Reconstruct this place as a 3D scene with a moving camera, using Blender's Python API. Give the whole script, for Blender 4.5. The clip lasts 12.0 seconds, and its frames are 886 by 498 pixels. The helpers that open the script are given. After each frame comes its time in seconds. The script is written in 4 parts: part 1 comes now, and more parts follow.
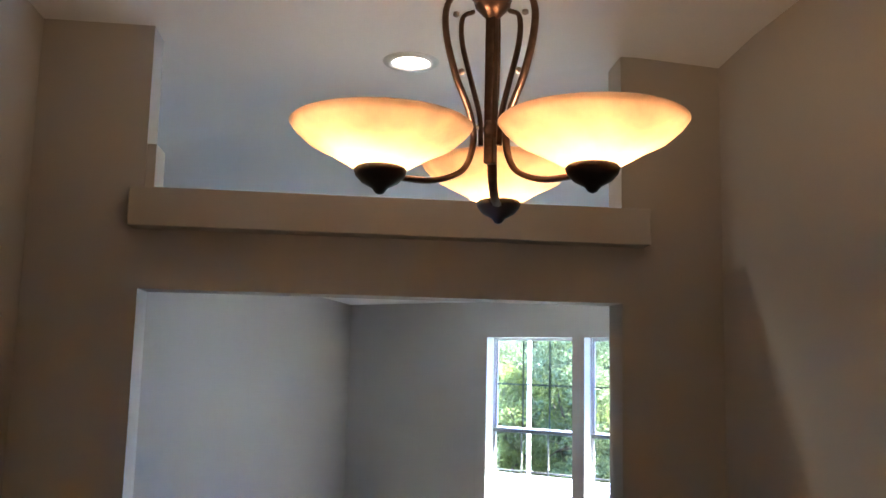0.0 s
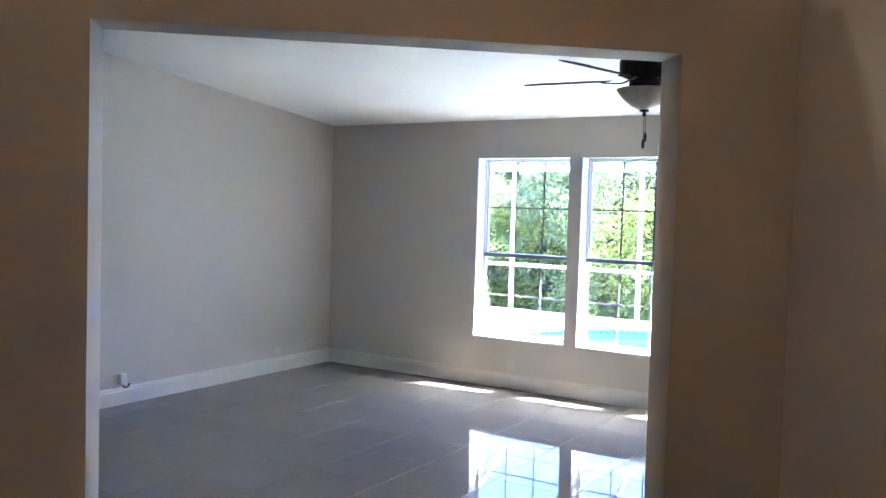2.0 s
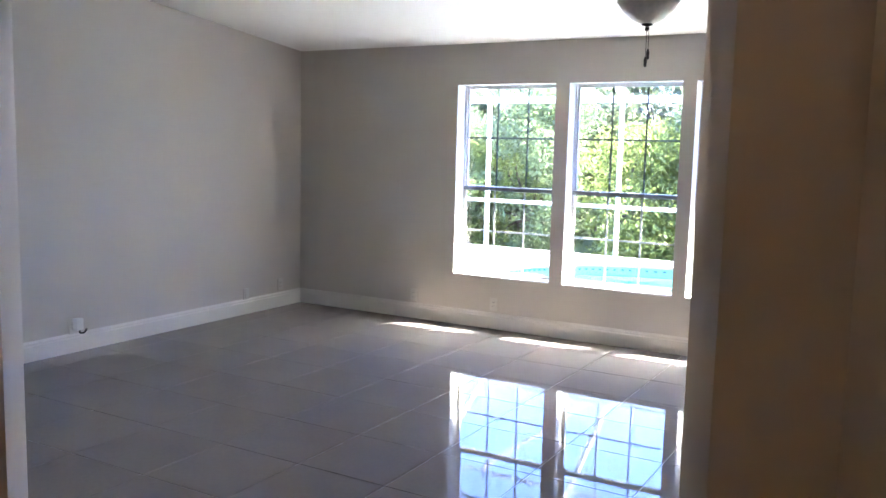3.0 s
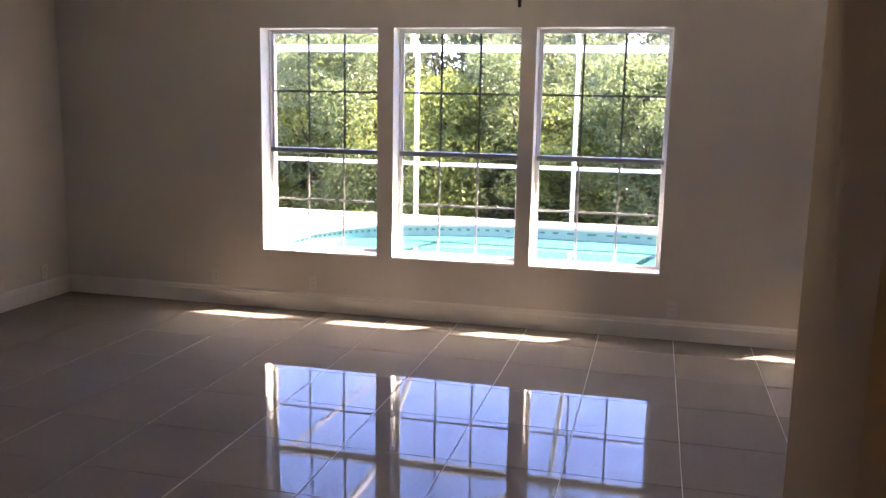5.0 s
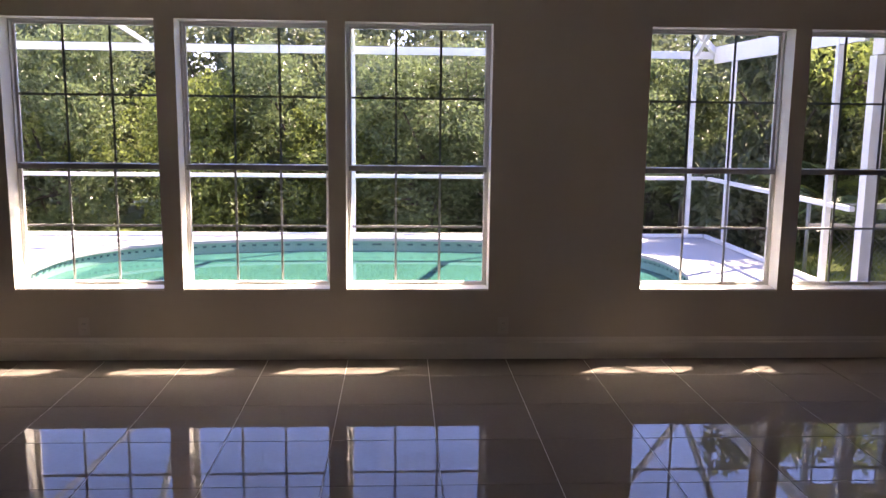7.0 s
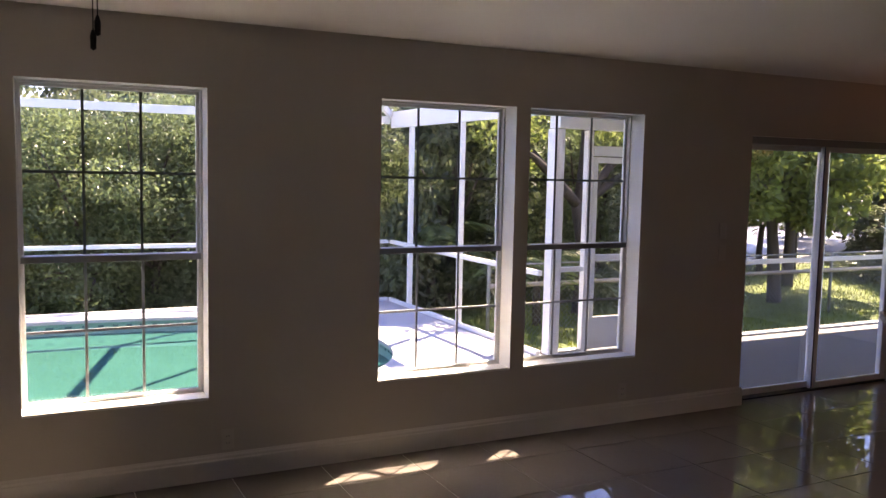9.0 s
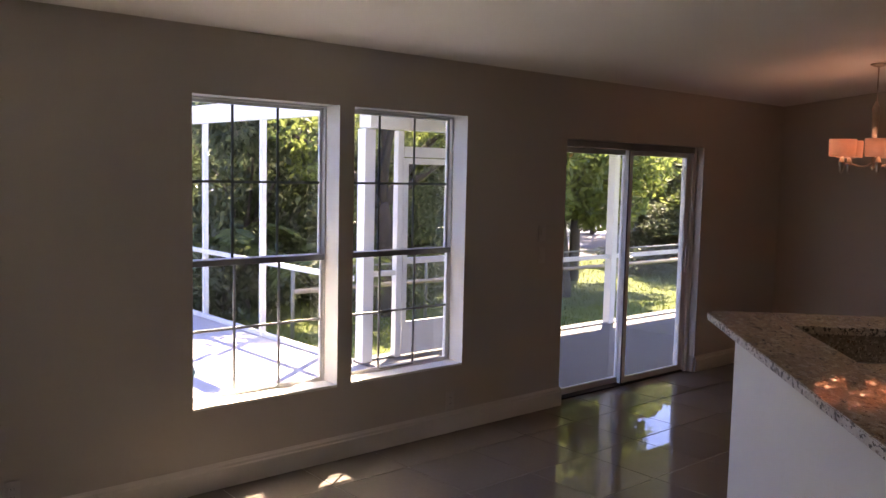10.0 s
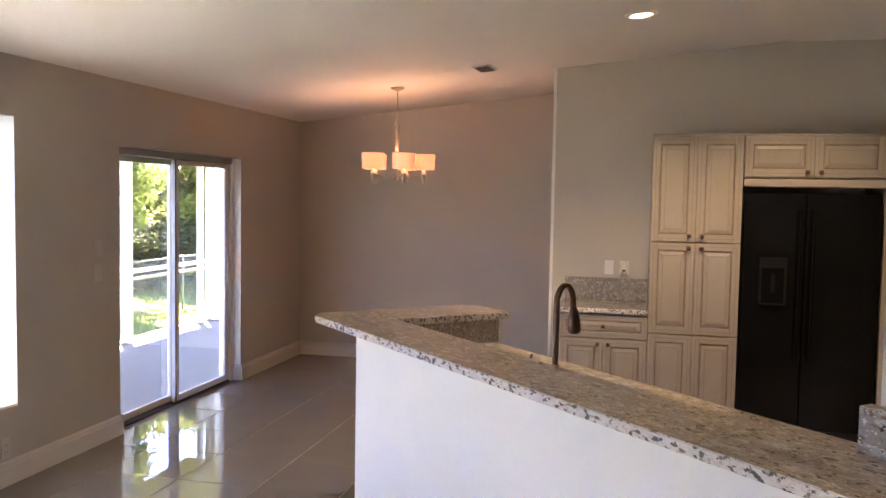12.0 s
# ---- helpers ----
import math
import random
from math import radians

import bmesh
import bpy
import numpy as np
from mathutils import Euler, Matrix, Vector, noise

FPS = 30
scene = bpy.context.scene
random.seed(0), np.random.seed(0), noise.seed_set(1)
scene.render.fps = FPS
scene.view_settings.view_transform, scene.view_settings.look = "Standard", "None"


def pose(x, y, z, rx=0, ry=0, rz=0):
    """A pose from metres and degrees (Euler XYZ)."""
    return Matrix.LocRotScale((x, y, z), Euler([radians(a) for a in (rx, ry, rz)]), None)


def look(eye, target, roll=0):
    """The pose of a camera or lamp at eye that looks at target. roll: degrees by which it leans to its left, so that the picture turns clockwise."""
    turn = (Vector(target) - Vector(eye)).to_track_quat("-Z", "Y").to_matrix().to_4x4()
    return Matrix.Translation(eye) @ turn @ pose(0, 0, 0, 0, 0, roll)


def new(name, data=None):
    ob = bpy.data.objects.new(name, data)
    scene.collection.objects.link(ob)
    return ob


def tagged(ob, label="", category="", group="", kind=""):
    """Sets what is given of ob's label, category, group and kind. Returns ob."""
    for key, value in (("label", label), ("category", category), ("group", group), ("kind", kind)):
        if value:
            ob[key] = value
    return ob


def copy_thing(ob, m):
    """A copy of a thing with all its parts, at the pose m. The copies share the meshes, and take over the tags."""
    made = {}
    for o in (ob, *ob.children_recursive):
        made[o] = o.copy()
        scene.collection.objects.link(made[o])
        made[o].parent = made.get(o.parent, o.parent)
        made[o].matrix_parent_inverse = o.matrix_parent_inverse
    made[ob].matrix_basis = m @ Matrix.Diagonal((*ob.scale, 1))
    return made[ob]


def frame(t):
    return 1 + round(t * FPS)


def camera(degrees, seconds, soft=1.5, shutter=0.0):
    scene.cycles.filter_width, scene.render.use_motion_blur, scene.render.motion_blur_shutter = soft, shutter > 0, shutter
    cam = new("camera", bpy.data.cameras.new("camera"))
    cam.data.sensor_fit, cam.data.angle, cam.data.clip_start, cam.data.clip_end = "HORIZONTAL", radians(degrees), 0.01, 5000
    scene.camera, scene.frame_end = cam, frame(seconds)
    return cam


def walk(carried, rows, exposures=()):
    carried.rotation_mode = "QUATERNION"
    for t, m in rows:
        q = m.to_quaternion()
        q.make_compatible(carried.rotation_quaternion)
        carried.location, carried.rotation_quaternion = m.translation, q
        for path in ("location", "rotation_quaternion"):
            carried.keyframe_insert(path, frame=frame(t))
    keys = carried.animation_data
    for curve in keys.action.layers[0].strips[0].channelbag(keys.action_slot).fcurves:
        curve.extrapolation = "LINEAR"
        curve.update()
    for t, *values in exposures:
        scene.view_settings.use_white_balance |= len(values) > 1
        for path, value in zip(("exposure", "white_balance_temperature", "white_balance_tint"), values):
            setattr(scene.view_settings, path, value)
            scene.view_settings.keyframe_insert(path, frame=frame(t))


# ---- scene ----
cam = camera(55.2, 12.0)
PATH = [
    (0, (6.16, -7.352, 1.903), (5.055, -5.706, 2.166), 1.3),
    (0.5, (6.073, -7.265, 1.846), (4.971, -5.61, 2.068), 1.4),
    (1, (5.979, -7.213, 1.781), (4.886, -5.542, 1.907), 1.6),
    (1.5, (5.886, -7.154, 1.715), (4.808, -5.47, 1.727), 1.7),
    (2, (5.789, -7.028, 1.65), (4.732, -5.332, 1.559), 1.7),
    (2.5, (5.646, -6.853, 1.613), (4.612, -5.15, 1.439), 1.6),
    (3, (5.487, -6.697, 1.584), (4.503, -4.972, 1.35), 1.4),
    (5, (4.731, -6.038, 1.609), (4.257, -4.124, 1.274), 1.1),
    (5.5, (4.548, -5.883, 1.613), (4.236, -3.937, 1.272), 1.2),
    (6, (4.421, -5.725, 1.583), (4.219, -3.763, 1.252), 1.2),
    (6.5, (4.298, -5.549, 1.602), (4.232, -3.578, 1.271), 1.1),
    (6.7, (4.257, -5.497, 1.598), (4.265, -3.524, 1.271), 0.9),
    (8.5, (4.005, -4.841, 1.705), (4.616, -2.949, 1.49), 1.0),
    (9, (3.886, -4.657, 1.741), (4.781, -2.878, 1.557), 1.2),
    (9.5, (3.883, -4.472, 1.747), (4.999, -2.821, 1.57), 1.2),
    (10, (3.862, -4.23, 1.768), (5.175, -2.732, 1.59), 1.3),
    (10.5, (3.855, -4.051, 1.704), (5.377, -2.763, 1.552), 0.9),
    (11, (3.811, -3.885, 1.705), (5.556, -2.917, 1.562), 0.9),
    (11.5, (3.677, -3.732, 1.698), (5.549, -3.038, 1.572), 0.8),
    (12, (3.493, -3.548, 1.726), (5.439, -3.103, 1.605), 1.0),
]
# ---- light and exposure ----
EXPOSURES = [
    (0.0, 5.1, 5800, 4), (1.5, 5.4, 5650, 3), (2.5, 5.65, 6000, 8), (3.0, 5.42, 6200, 10), (5.0, 4.35, 8100, 21), (5.5, 4.1, 8200, 23),
    (6.5, 3.1, 8300, 23), (9.0, 3.0, 8600, 22), (10.5, 3.7, 9000, 20), (11.1, 4.1, 9300, 18), (11.5, 4.85, 9000, 17), (12.0, 5.35, 8700, 15),
]
walk(cam, [(t, look(eye, aim, roll)) for t, eye, aim, roll in PATH], EXPOSURES)

SUN_WAY = Vector((0.63, 0.455, 1.0)).normalized()
world = bpy.data.worlds.new("sky")
world.use_nodes = True
scene.world = world
wn = world.node_tree
sky = wn.nodes.new("ShaderNodeTexSky")
sky.sky_type, sky.sun_disc = "NISHITA", False
sky.dust_density, sky.ozone_density = 0.2, 9.0
sky.sun_elevation = math.asin(SUN_WAY.z)
sky.sun_rotation = math.atan2(SUN_WAY.x, SUN_WAY.y)
haze = wn.nodes.new("ShaderNodeMix")
haze.data_type, haze.blend_type = "RGBA", "MULTIPLY"
haze.inputs["Factor"].default_value, haze.inputs["B"].default_value = 1.0, (0.84, 0.72, 0.92, 1)
wn.links.new(sky.outputs[0], haze.inputs["A"])
wn.links.new(haze.outputs["Result"], wn.nodes["Background"].inputs[0])
wn.nodes["Background"].inputs[1].default_value = 0.13
sun = new("sun", bpy.data.lights.new("sun", "SUN"))
sun.data.energy, sun.data.angle, sun.data.color = 3.4, radians(0.5), (1.0, 0.95, 0.87)
sun.matrix_world = look(SUN_WAY * 30, (0, 0, 0))


# ---- materials ----
def mat(name, base, rough=0.5, metal=0.0, vary=0.06, scale=3.0, fine=60.0, bump=0.0, random_tone=0.0, island=0.0, spec=0.5, coat=0.0, trans=0.0):
    """A painted, mineral or metal surface: base colour with variation at two scales, and fine relief."""
    m = bpy.data.materials.new(name)
    m.use_nodes = True
    nt = m.node_tree
    b = nt.nodes["Principled BSDF"]
    co = nt.nodes.new("ShaderNodeTexCoord")
    n1, n2 = nt.nodes.new("ShaderNodeTexNoise"), nt.nodes.new("ShaderNodeTexNoise")
    n1.inputs["Scale"].default_value, n2.inputs["Scale"].default_value = scale, fine
    n1.inputs["Detail"].default_value, n2.inputs["Detail"].default_value = 3, 4
    for n in (n1, n2):
        nt.links.new(co.outputs["Object"], n.inputs["Vector"])
    add = nt.nodes.new("ShaderNodeMath")
    add.operation = "ADD"
    nt.links.new(n1.outputs["Fac"], add.inputs[0])
    nt.links.new(n2.outputs["Fac"], add.inputs[1])
    last = add
    for on, socket, weight in ((random_tone, "Random", random_tone), (island, "Random Per Island", island)):
        if on:
            info = nt.nodes.new("ShaderNodeObjectInfo" if socket == "Random" else "ShaderNodeNewGeometry")
            mul = nt.nodes.new("ShaderNodeMath")
            mul.operation, mul.inputs[1].default_value = "MULTIPLY", weight
            nt.links.new(info.outputs[socket], mul.inputs[0])
            more = nt.nodes.new("ShaderNodeMath")
            more.operation = "ADD"
            nt.links.new(last.outputs[0], more.inputs[0])
            nt.links.new(mul.outputs[0], more.inputs[1])
            last = more
    top = 1.3 + random_tone + island
    ramp = nt.nodes.new("ShaderNodeMapRange")
    ramp.inputs["From Min"].default_value, ramp.inputs["From Max"].default_value = 0.7, top
    ramp.inputs["To Min"].default_value, ramp.inputs["To Max"].default_value = 1 - vary, 1 + vary
    nt.links.new(last.outputs[0], ramp.inputs["Value"])
    hsv = nt.nodes.new("ShaderNodeHueSaturation")
    hsv.inputs["Color"].default_value = (*base, 1)
    nt.links.new(ramp.outputs[0], hsv.inputs["Value"])
    nt.links.new(hsv.outputs[0], b.inputs["Base Color"])
    b.inputs["Roughness"].default_value, b.inputs["Metallic"].default_value = rough, metal
    b.inputs["Specular IOR Level"].default_value = spec
    b.inputs["Coat Weight"].default_value = coat
    if bump:
        bp = nt.nodes.new("ShaderNodeBump")
        bp.inputs["Strength"].default_value, bp.inputs["Distance"].default_value = bump, 0.002
        nt.links.new(n2.outputs["Fac"], bp.inputs["Height"])
        nt.links.new(bp.outputs[0], b.inputs["Normal"])
    if trans:
        out, t = nt.nodes["Material Output"], nt.nodes.new("ShaderNodeBsdfTranslucent")
        mix = nt.nodes.new("ShaderNodeMixShader")
        mix.inputs[0].default_value = trans
        nt.links.new(hsv.outputs[0], t.inputs["Color"])
        nt.links.new(b.outputs[0], mix.inputs[1])
        nt.links.new(t.outputs[0], mix.inputs[2])
        nt.links.new(mix.outputs[0], out.inputs["Surface"])
    return m


def granite(name, base, rough, light, chips=0.0):
    m = mat(name, base, rough, vary=0.15, scale=9, fine=120)
    nt = m.node_tree
    b = nt.nodes["Principled BSDF"]
    co = nt.nodes.new("ShaderNodeTexCoord")
    ground = b.inputs["Base Color"].links[0].from_socket
    last = ground
    for scale, low, high, colour in ((36, 0.55, 0.62, light), (52, 0.60, 0.66, (0.19, 0.13, 0.095)), (90, 0.635, 0.68, (0.06, 0.05, 0.045)), (100, 0.60, 0.67, (0.62, 0.58, 0.52))) + (((64, 0.55, 0.59, (0.07, 0.062, 0.055)),) if chips else ()):
        n = nt.nodes.new("ShaderNodeTexNoise")
        n.inputs["Scale"].default_value, n.inputs["Detail"].default_value = scale, 3
        off = nt.nodes.new("ShaderNodeMapping")
        off.inputs["Location"].default_value = (scale, 0, scale * 0.3)
        off.inputs["Scale"].default_value = (0.55, 1, 1)
        r = nt.nodes.new("ShaderNodeMapRange")
        r.inputs["From Min"].default_value, r.inputs["From Max"].default_value = low, high
        mix = nt.nodes.new("ShaderNodeMix")
        mix.data_type = "RGBA"
        mix.inputs["B"].default_value = (*colour, 1)
        nt.links.new(co.outputs["Object"], off.inputs[0])
        nt.links.new(off.outputs[0], n.inputs["Vector"])
        nt.links.new(n.outputs["Fac"], r.inputs["Value"])
        nt.links.new(r.outputs[0], mix.inputs["Factor"])
        nt.links.new(last, mix.inputs["A"])
        last = mix.outputs["Result"]
    nt.links.new(last, b.inputs["Base Color"])
    if chips:
        n, bp = nt.nodes.new("ShaderNodeTexNoise"), nt.nodes.new("ShaderNodeBump")
        n.inputs["Scale"].default_value, n.inputs["Detail"].default_value = 42, 4
        bp.inputs["Strength"].default_value, bp.inputs["Distance"].default_value = chips, 0.012
        nt.links.new(co.outputs["Object"], n.inputs["Vector"])
        nt.links.new(n.outputs["Fac"], bp.inputs["Height"])
        nt.links.new(bp.outputs[0], b.inputs["Normal"])
    return m


def glass(name, tint):
    m = bpy.data.materials.new(name)
    m.use_nodes = True
    b = m.node_tree.nodes["Principled BSDF"]
    b.inputs["Base Color"].default_value = (*tint, 1)
    b.inputs["Roughness"].default_value, b.inputs["IOR"].default_value = 0.0, 1.45
    b.inputs["Transmission Weight"].default_value = 1.0
    return m


def glow(name, colour, strength):
    m = bpy.data.materials.new(name)
    m.use_nodes = True
    b = m.node_tree.nodes["Principled BSDF"]
    b.inputs["Base Color"].default_value = (0.8, 0.8, 0.8, 1)
    b.inputs["Emission Color"].default_value = (*colour, 1)
    b.inputs["Emission Strength"].default_value = strength
    return m


def water():
    m = mat("pool_water", (0.032, 0.125, 0.100), 0.04, vary=0.12, scale=1.5, fine=9, bump=0.0, spec=0.25)
    nt = m.node_tree
    n, bp = nt.nodes.new("ShaderNodeTexNoise"), nt.nodes.new("ShaderNodeBump")
    n.inputs["Scale"].default_value, n.inputs["Detail"].default_value = 5.0, 3
    bp.inputs["Strength"].default_value, bp.inputs["Distance"].default_value = 0.12, 0.01
    nt.links.new(n.outputs["Fac"], bp.inputs["Height"])
    nt.links.new(bp.outputs[0], nt.nodes["Principled BSDF"].inputs["Normal"])
    return m


PAINT = mat("wall_paint", (0.515, 0.475, 0.42), 0.65, vary=0.035, scale=1.2, fine=260, bump=0.12)
CEILING = mat("ceiling_paint", (0.88, 0.86, 0.83), 0.8, vary=0.03, scale=1.0, fine=180, bump=0.25)
TRIM = mat("white_trim_paint", (0.80, 0.79, 0.76), 0.35, vary=0.03, scale=4, fine=90, bump=0.03)
# White trim darkened: the window wall's shade is partly in this colour.
BASE_SHADED = mat("shaded_baseboard_paint", (0.64, 0.61, 0.565), 0.4, vary=0.03, scale=4, fine=90, bump=0.03)
KNEE = mat("white_wall_paint", (0.73, 0.735, 0.69), 0.6, vary=0.03, scale=1.5, fine=260, bump=0.12)
STUCCO = mat("stucco", (0.62, 0.58, 0.52), 0.9, vary=0.08, scale=2, fine=70, bump=0.6)
TILE = mat("porcelain_tile", (0.195, 0.172, 0.152), 0.010, vary=0.06, scale=2.2, fine=40, random_tone=0.15, spec=0.16)
GROUT = mat("grout", (0.58, 0.55, 0.51), 0.85, vary=0.12, scale=6, fine=80, bump=0.2)
ALU = mat("white_aluminium", (0.72, 0.72, 0.72), 0.4, vary=0.06, scale=5, fine=40)
ALU_GREY = mat("grey_aluminium", (0.30, 0.31, 0.31), 0.42, 0.3, vary=0.12, scale=8, fine=60)
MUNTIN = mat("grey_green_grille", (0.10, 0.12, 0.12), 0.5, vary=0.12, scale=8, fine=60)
PANE = glass("window_glass", (0.96, 0.98, 0.97))
GRANITE = granite("granite", (0.43, 0.345, 0.265), 0.02, (0.56, 0.49, 0.40))
# Chiselled stone; its paler base holds the light that falls on the edges.
GRANITE_EDGE = granite("lit_chiselled_granite", (0.55, 0.51, 0.46), 0.35, (0.60, 0.58, 0.54), 1.0)
# Darker copy of the granite: greyer upstands, and the splash's shade in its colour.
GRANITE_GREY = granite("grey_brown_shaded_granite", (0.27, 0.245, 0.215), 0.08, (0.40, 0.38, 0.35))
CABINET = mat("cream_glazed_wood", (0.34, 0.288, 0.236), 0.42, vary=0.05, scale=5, fine=45, bump=0.05)
GLAZE = mat("brown_glaze", (0.26, 0.19, 0.14), 0.5, vary=0.15, scale=12, fine=60)
BLACK = mat("gloss_black_enamel", (0.004, 0.004, 0.004), 0.12, vary=0.2, scale=3, fine=50, spec=0.2)
BLACK_SATIN = mat("satin_black_plastic", (0.009, 0.009, 0.009), 0.25, vary=0.2, scale=6, fine=50)
BLACK_MATTE = mat("matte_black_plastic", (0.012, 0.012, 0.012), 0.5, vary=0.2, scale=6, fine=50)
BRONZE = mat("oil_rubbed_bronze", (0.15, 0.095, 0.07), 0.28, 0.85, vary=0.25, scale=14, fine=90)
BLADE_BLACK = mat("flat_dark_blade", (0.010, 0.009, 0.009), 0.8, vary=0.2, scale=6, fine=50, spec=0.15)
BRONZE_DARK = mat("dark_bronze", (0.014, 0.011, 0.010), 0.38, 0.4, vary=0.25, scale=14, fine=90)
NICKEL = mat("brushed_nickel", (0.42, 0.36, 0.31), 0.28, 0.95, vary=0.1, scale=14, fine=120)
STEEL = mat("stainless_steel", (0.35, 0.34, 0.33), 0.3, 1.0, vary=0.1, scale=8, fine=120)
PLATE = mat("greige_painted_plastic", (0.56, 0.53, 0.48), 0.4, vary=0.03, scale=8, fine=90)
PLASTIC = mat("white_plastic", (0.75, 0.74, 0.71), 0.35, vary=0.03, scale=8, fine=90)
ALABASTER = mat("alabaster_glass", (0.92, 0.74, 0.56), 0.25, vary=0.22, scale=7, fine=18, trans=0.75)
LINEN = mat("linen_shade", (0.86, 0.66, 0.57), 0.8, vary=0.04, scale=30, fine=300, trans=0.45)
FROST = mat("frosted_glass", (0.62, 0.55, 0.45), 0.3, vary=0.16, scale=9, fine=30, trans=0.3)
BULB = glow("warm_bulb", (1.0, 0.62, 0.32), 2.2)
BULB_DIM = glow("dim_warm_bulb", (1.0, 0.55, 0.36), 0.5)
LED = glow("downlight_lens", (1.0, 0.80, 0.62), 0.9)
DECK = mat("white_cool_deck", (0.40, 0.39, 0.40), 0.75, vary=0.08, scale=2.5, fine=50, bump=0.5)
# Grey slab; the porch's shade is put into its colour, well below the deck's.
PORCH = mat("grey_shaded_porch_slab", (0.095, 0.088, 0.092), 0.6, vary=0.10, scale=2, fine=50, bump=0.3)
POOLWALL = mat("pool_plaster", (0.16, 0.34, 0.29), 0.6, vary=0.08, scale=3, fine=50)
TILEBAND = mat("waterline_tile", (0.06, 0.13, 0.14), 0.25, vary=0.2, scale=9, fine=60, random_tone=0.4)
WATER = water()
GRASS = mat("lawn", (0.10, 0.13, 0.022), 0.9, vary=0.45, scale=1.2, fine=34, bump=1.0)
BLADE = mat("grass_blade", (0.17, 0.21, 0.035), 0.7, vary=0.5, scale=2, fine=20, island=0.8, trans=0.35)
LAKE = mat("lake_water", (0.13, 0.12, 0.14), 0.5, vary=0.15, scale=0.3, fine=4, spec=0.2)
BARK = mat("bark", (0.065, 0.050, 0.038), 0.95, vary=0.35, scale=6, fine=60, bump=1.0)
LEAVES = [
    mat("broad_leaves", (0.142, 0.182, 0.082), 0.29, vary=0.55, scale=1.1, fine=9, island=1.2, trans=0.55),
    mat("yellow_green_leaves", (0.185, 0.225, 0.062), 0.45, vary=0.6, scale=1.1, fine=9, island=1.0, trans=0.58),
    mat("dark_leaves", (0.112, 0.134, 0.070), 0.38, vary=0.6, scale=1.0, fine=9, island=1.2, trans=0.52),
]
FROND = mat("palm_frond", (0.11, 0.15, 0.04), 0.45, vary=0.5, scale=3, fine=12, island=0.8, trans=0.35)
ROOF = mat("roof_shingle", (0.12, 0.10, 0.09), 0.9, vary=0.2, scale=4, fine=40, bump=0.5)
PIPE = mat("weathered_tan_pipe", (0.34, 0.29, 0.23), 0.7, vary=0.2, scale=5, fine=50)
GALV = mat("galvanised_wire", (0.22, 0.23, 0.22), 0.6, 0.3, vary=0.1, scale=8, fine=60)


# ---- mesh helpers ----
def part(name, bm, material, parent=None, label="", smooth=False, m=None):
    """One mesh object from bm (or a list of materials), under parent."""
    me = bpy.data.meshes.new(name)
    bm.to_mesh(me)
    bm.free()
    for one in material if isinstance(material, (list, tuple)) else (material,):
        me.materials.append(one)
    if smooth:
        me.polygons.foreach_set("use_smooth", [True] * len(me.polygons))
    ob = new(name, me)
    if parent:
        ob.parent = parent
    if m is not None:
        ob.matrix_basis = m
    if label:
        ob["label"] = label
    return ob


def thing(name, label, category, m=None, group="", kind=""):
    ob = new(name)
    ob.empty_display_size = 0.1
    if m is not None:
        ob.matrix_basis = m
    return tagged(ob, label, category, group, kind)


def block(bm, lo, hi, bevel=0.0, mi=0, m=None):
    """A box from lo to hi with bevelled edges, added to bm."""
    t = bmesh.new()
    bmesh.ops.create_cube(t, size=1)
    for v in t.verts:
        v.co = Vector([lo[i] + (v.co[i] + 0.5) * (hi[i] - lo[i]) for i in range(3)])
    if bevel:
        bmesh.ops.bevel(t, geom=t.edges[:], offset=bevel, segments=2, affect="EDGES", profile=0.6)
    merge(bm, t, mi, m)
    return bm


def merge(bm, t, mi=0, m=None):
    vs = [bm.verts.new(m @ v.co if m else v.co) for v in t.verts]
    t.verts.index_update()
    for f in t.faces:
        nf = bm.faces.new([vs[v.index] for v in f.verts])
        nf.material_index, nf.smooth = mi or f.material_index, f.smooth
    t.free()


def boxed(lo, hi, bevel=0.0):
    return block(bmesh.new(), lo, hi, bevel)


def lathe(profile, steps=32, bm=None, m=None, close=False):
    """A turned body from (radius, z) pairs."""
    t = bmesh.new()
    rings = []
    for r, z in profile:
        if r < 1e-5:
            rings.append([t.verts.new((0, 0, z))])
        else:
            rings.append([t.verts.new((r * math.cos(a * math.tau / steps), r * math.sin(a * math.tau / steps), z)) for a in range(steps)])
    for a, b in zip(rings, rings[1:]):
        for i in range(steps):
            j = (i + 1) % steps
            vs = [a[i % len(a)], a[j % len(a)], b[j % len(b)], b[i % len(b)]]
            vs = [v for k, v in enumerate(vs) if v not in vs[:k]]
            if len(vs) > 2:
                t.faces.new(vs).smooth = True
    bm = bm or bmesh.new()
    merge(bm, t, 0, m)
    return bm


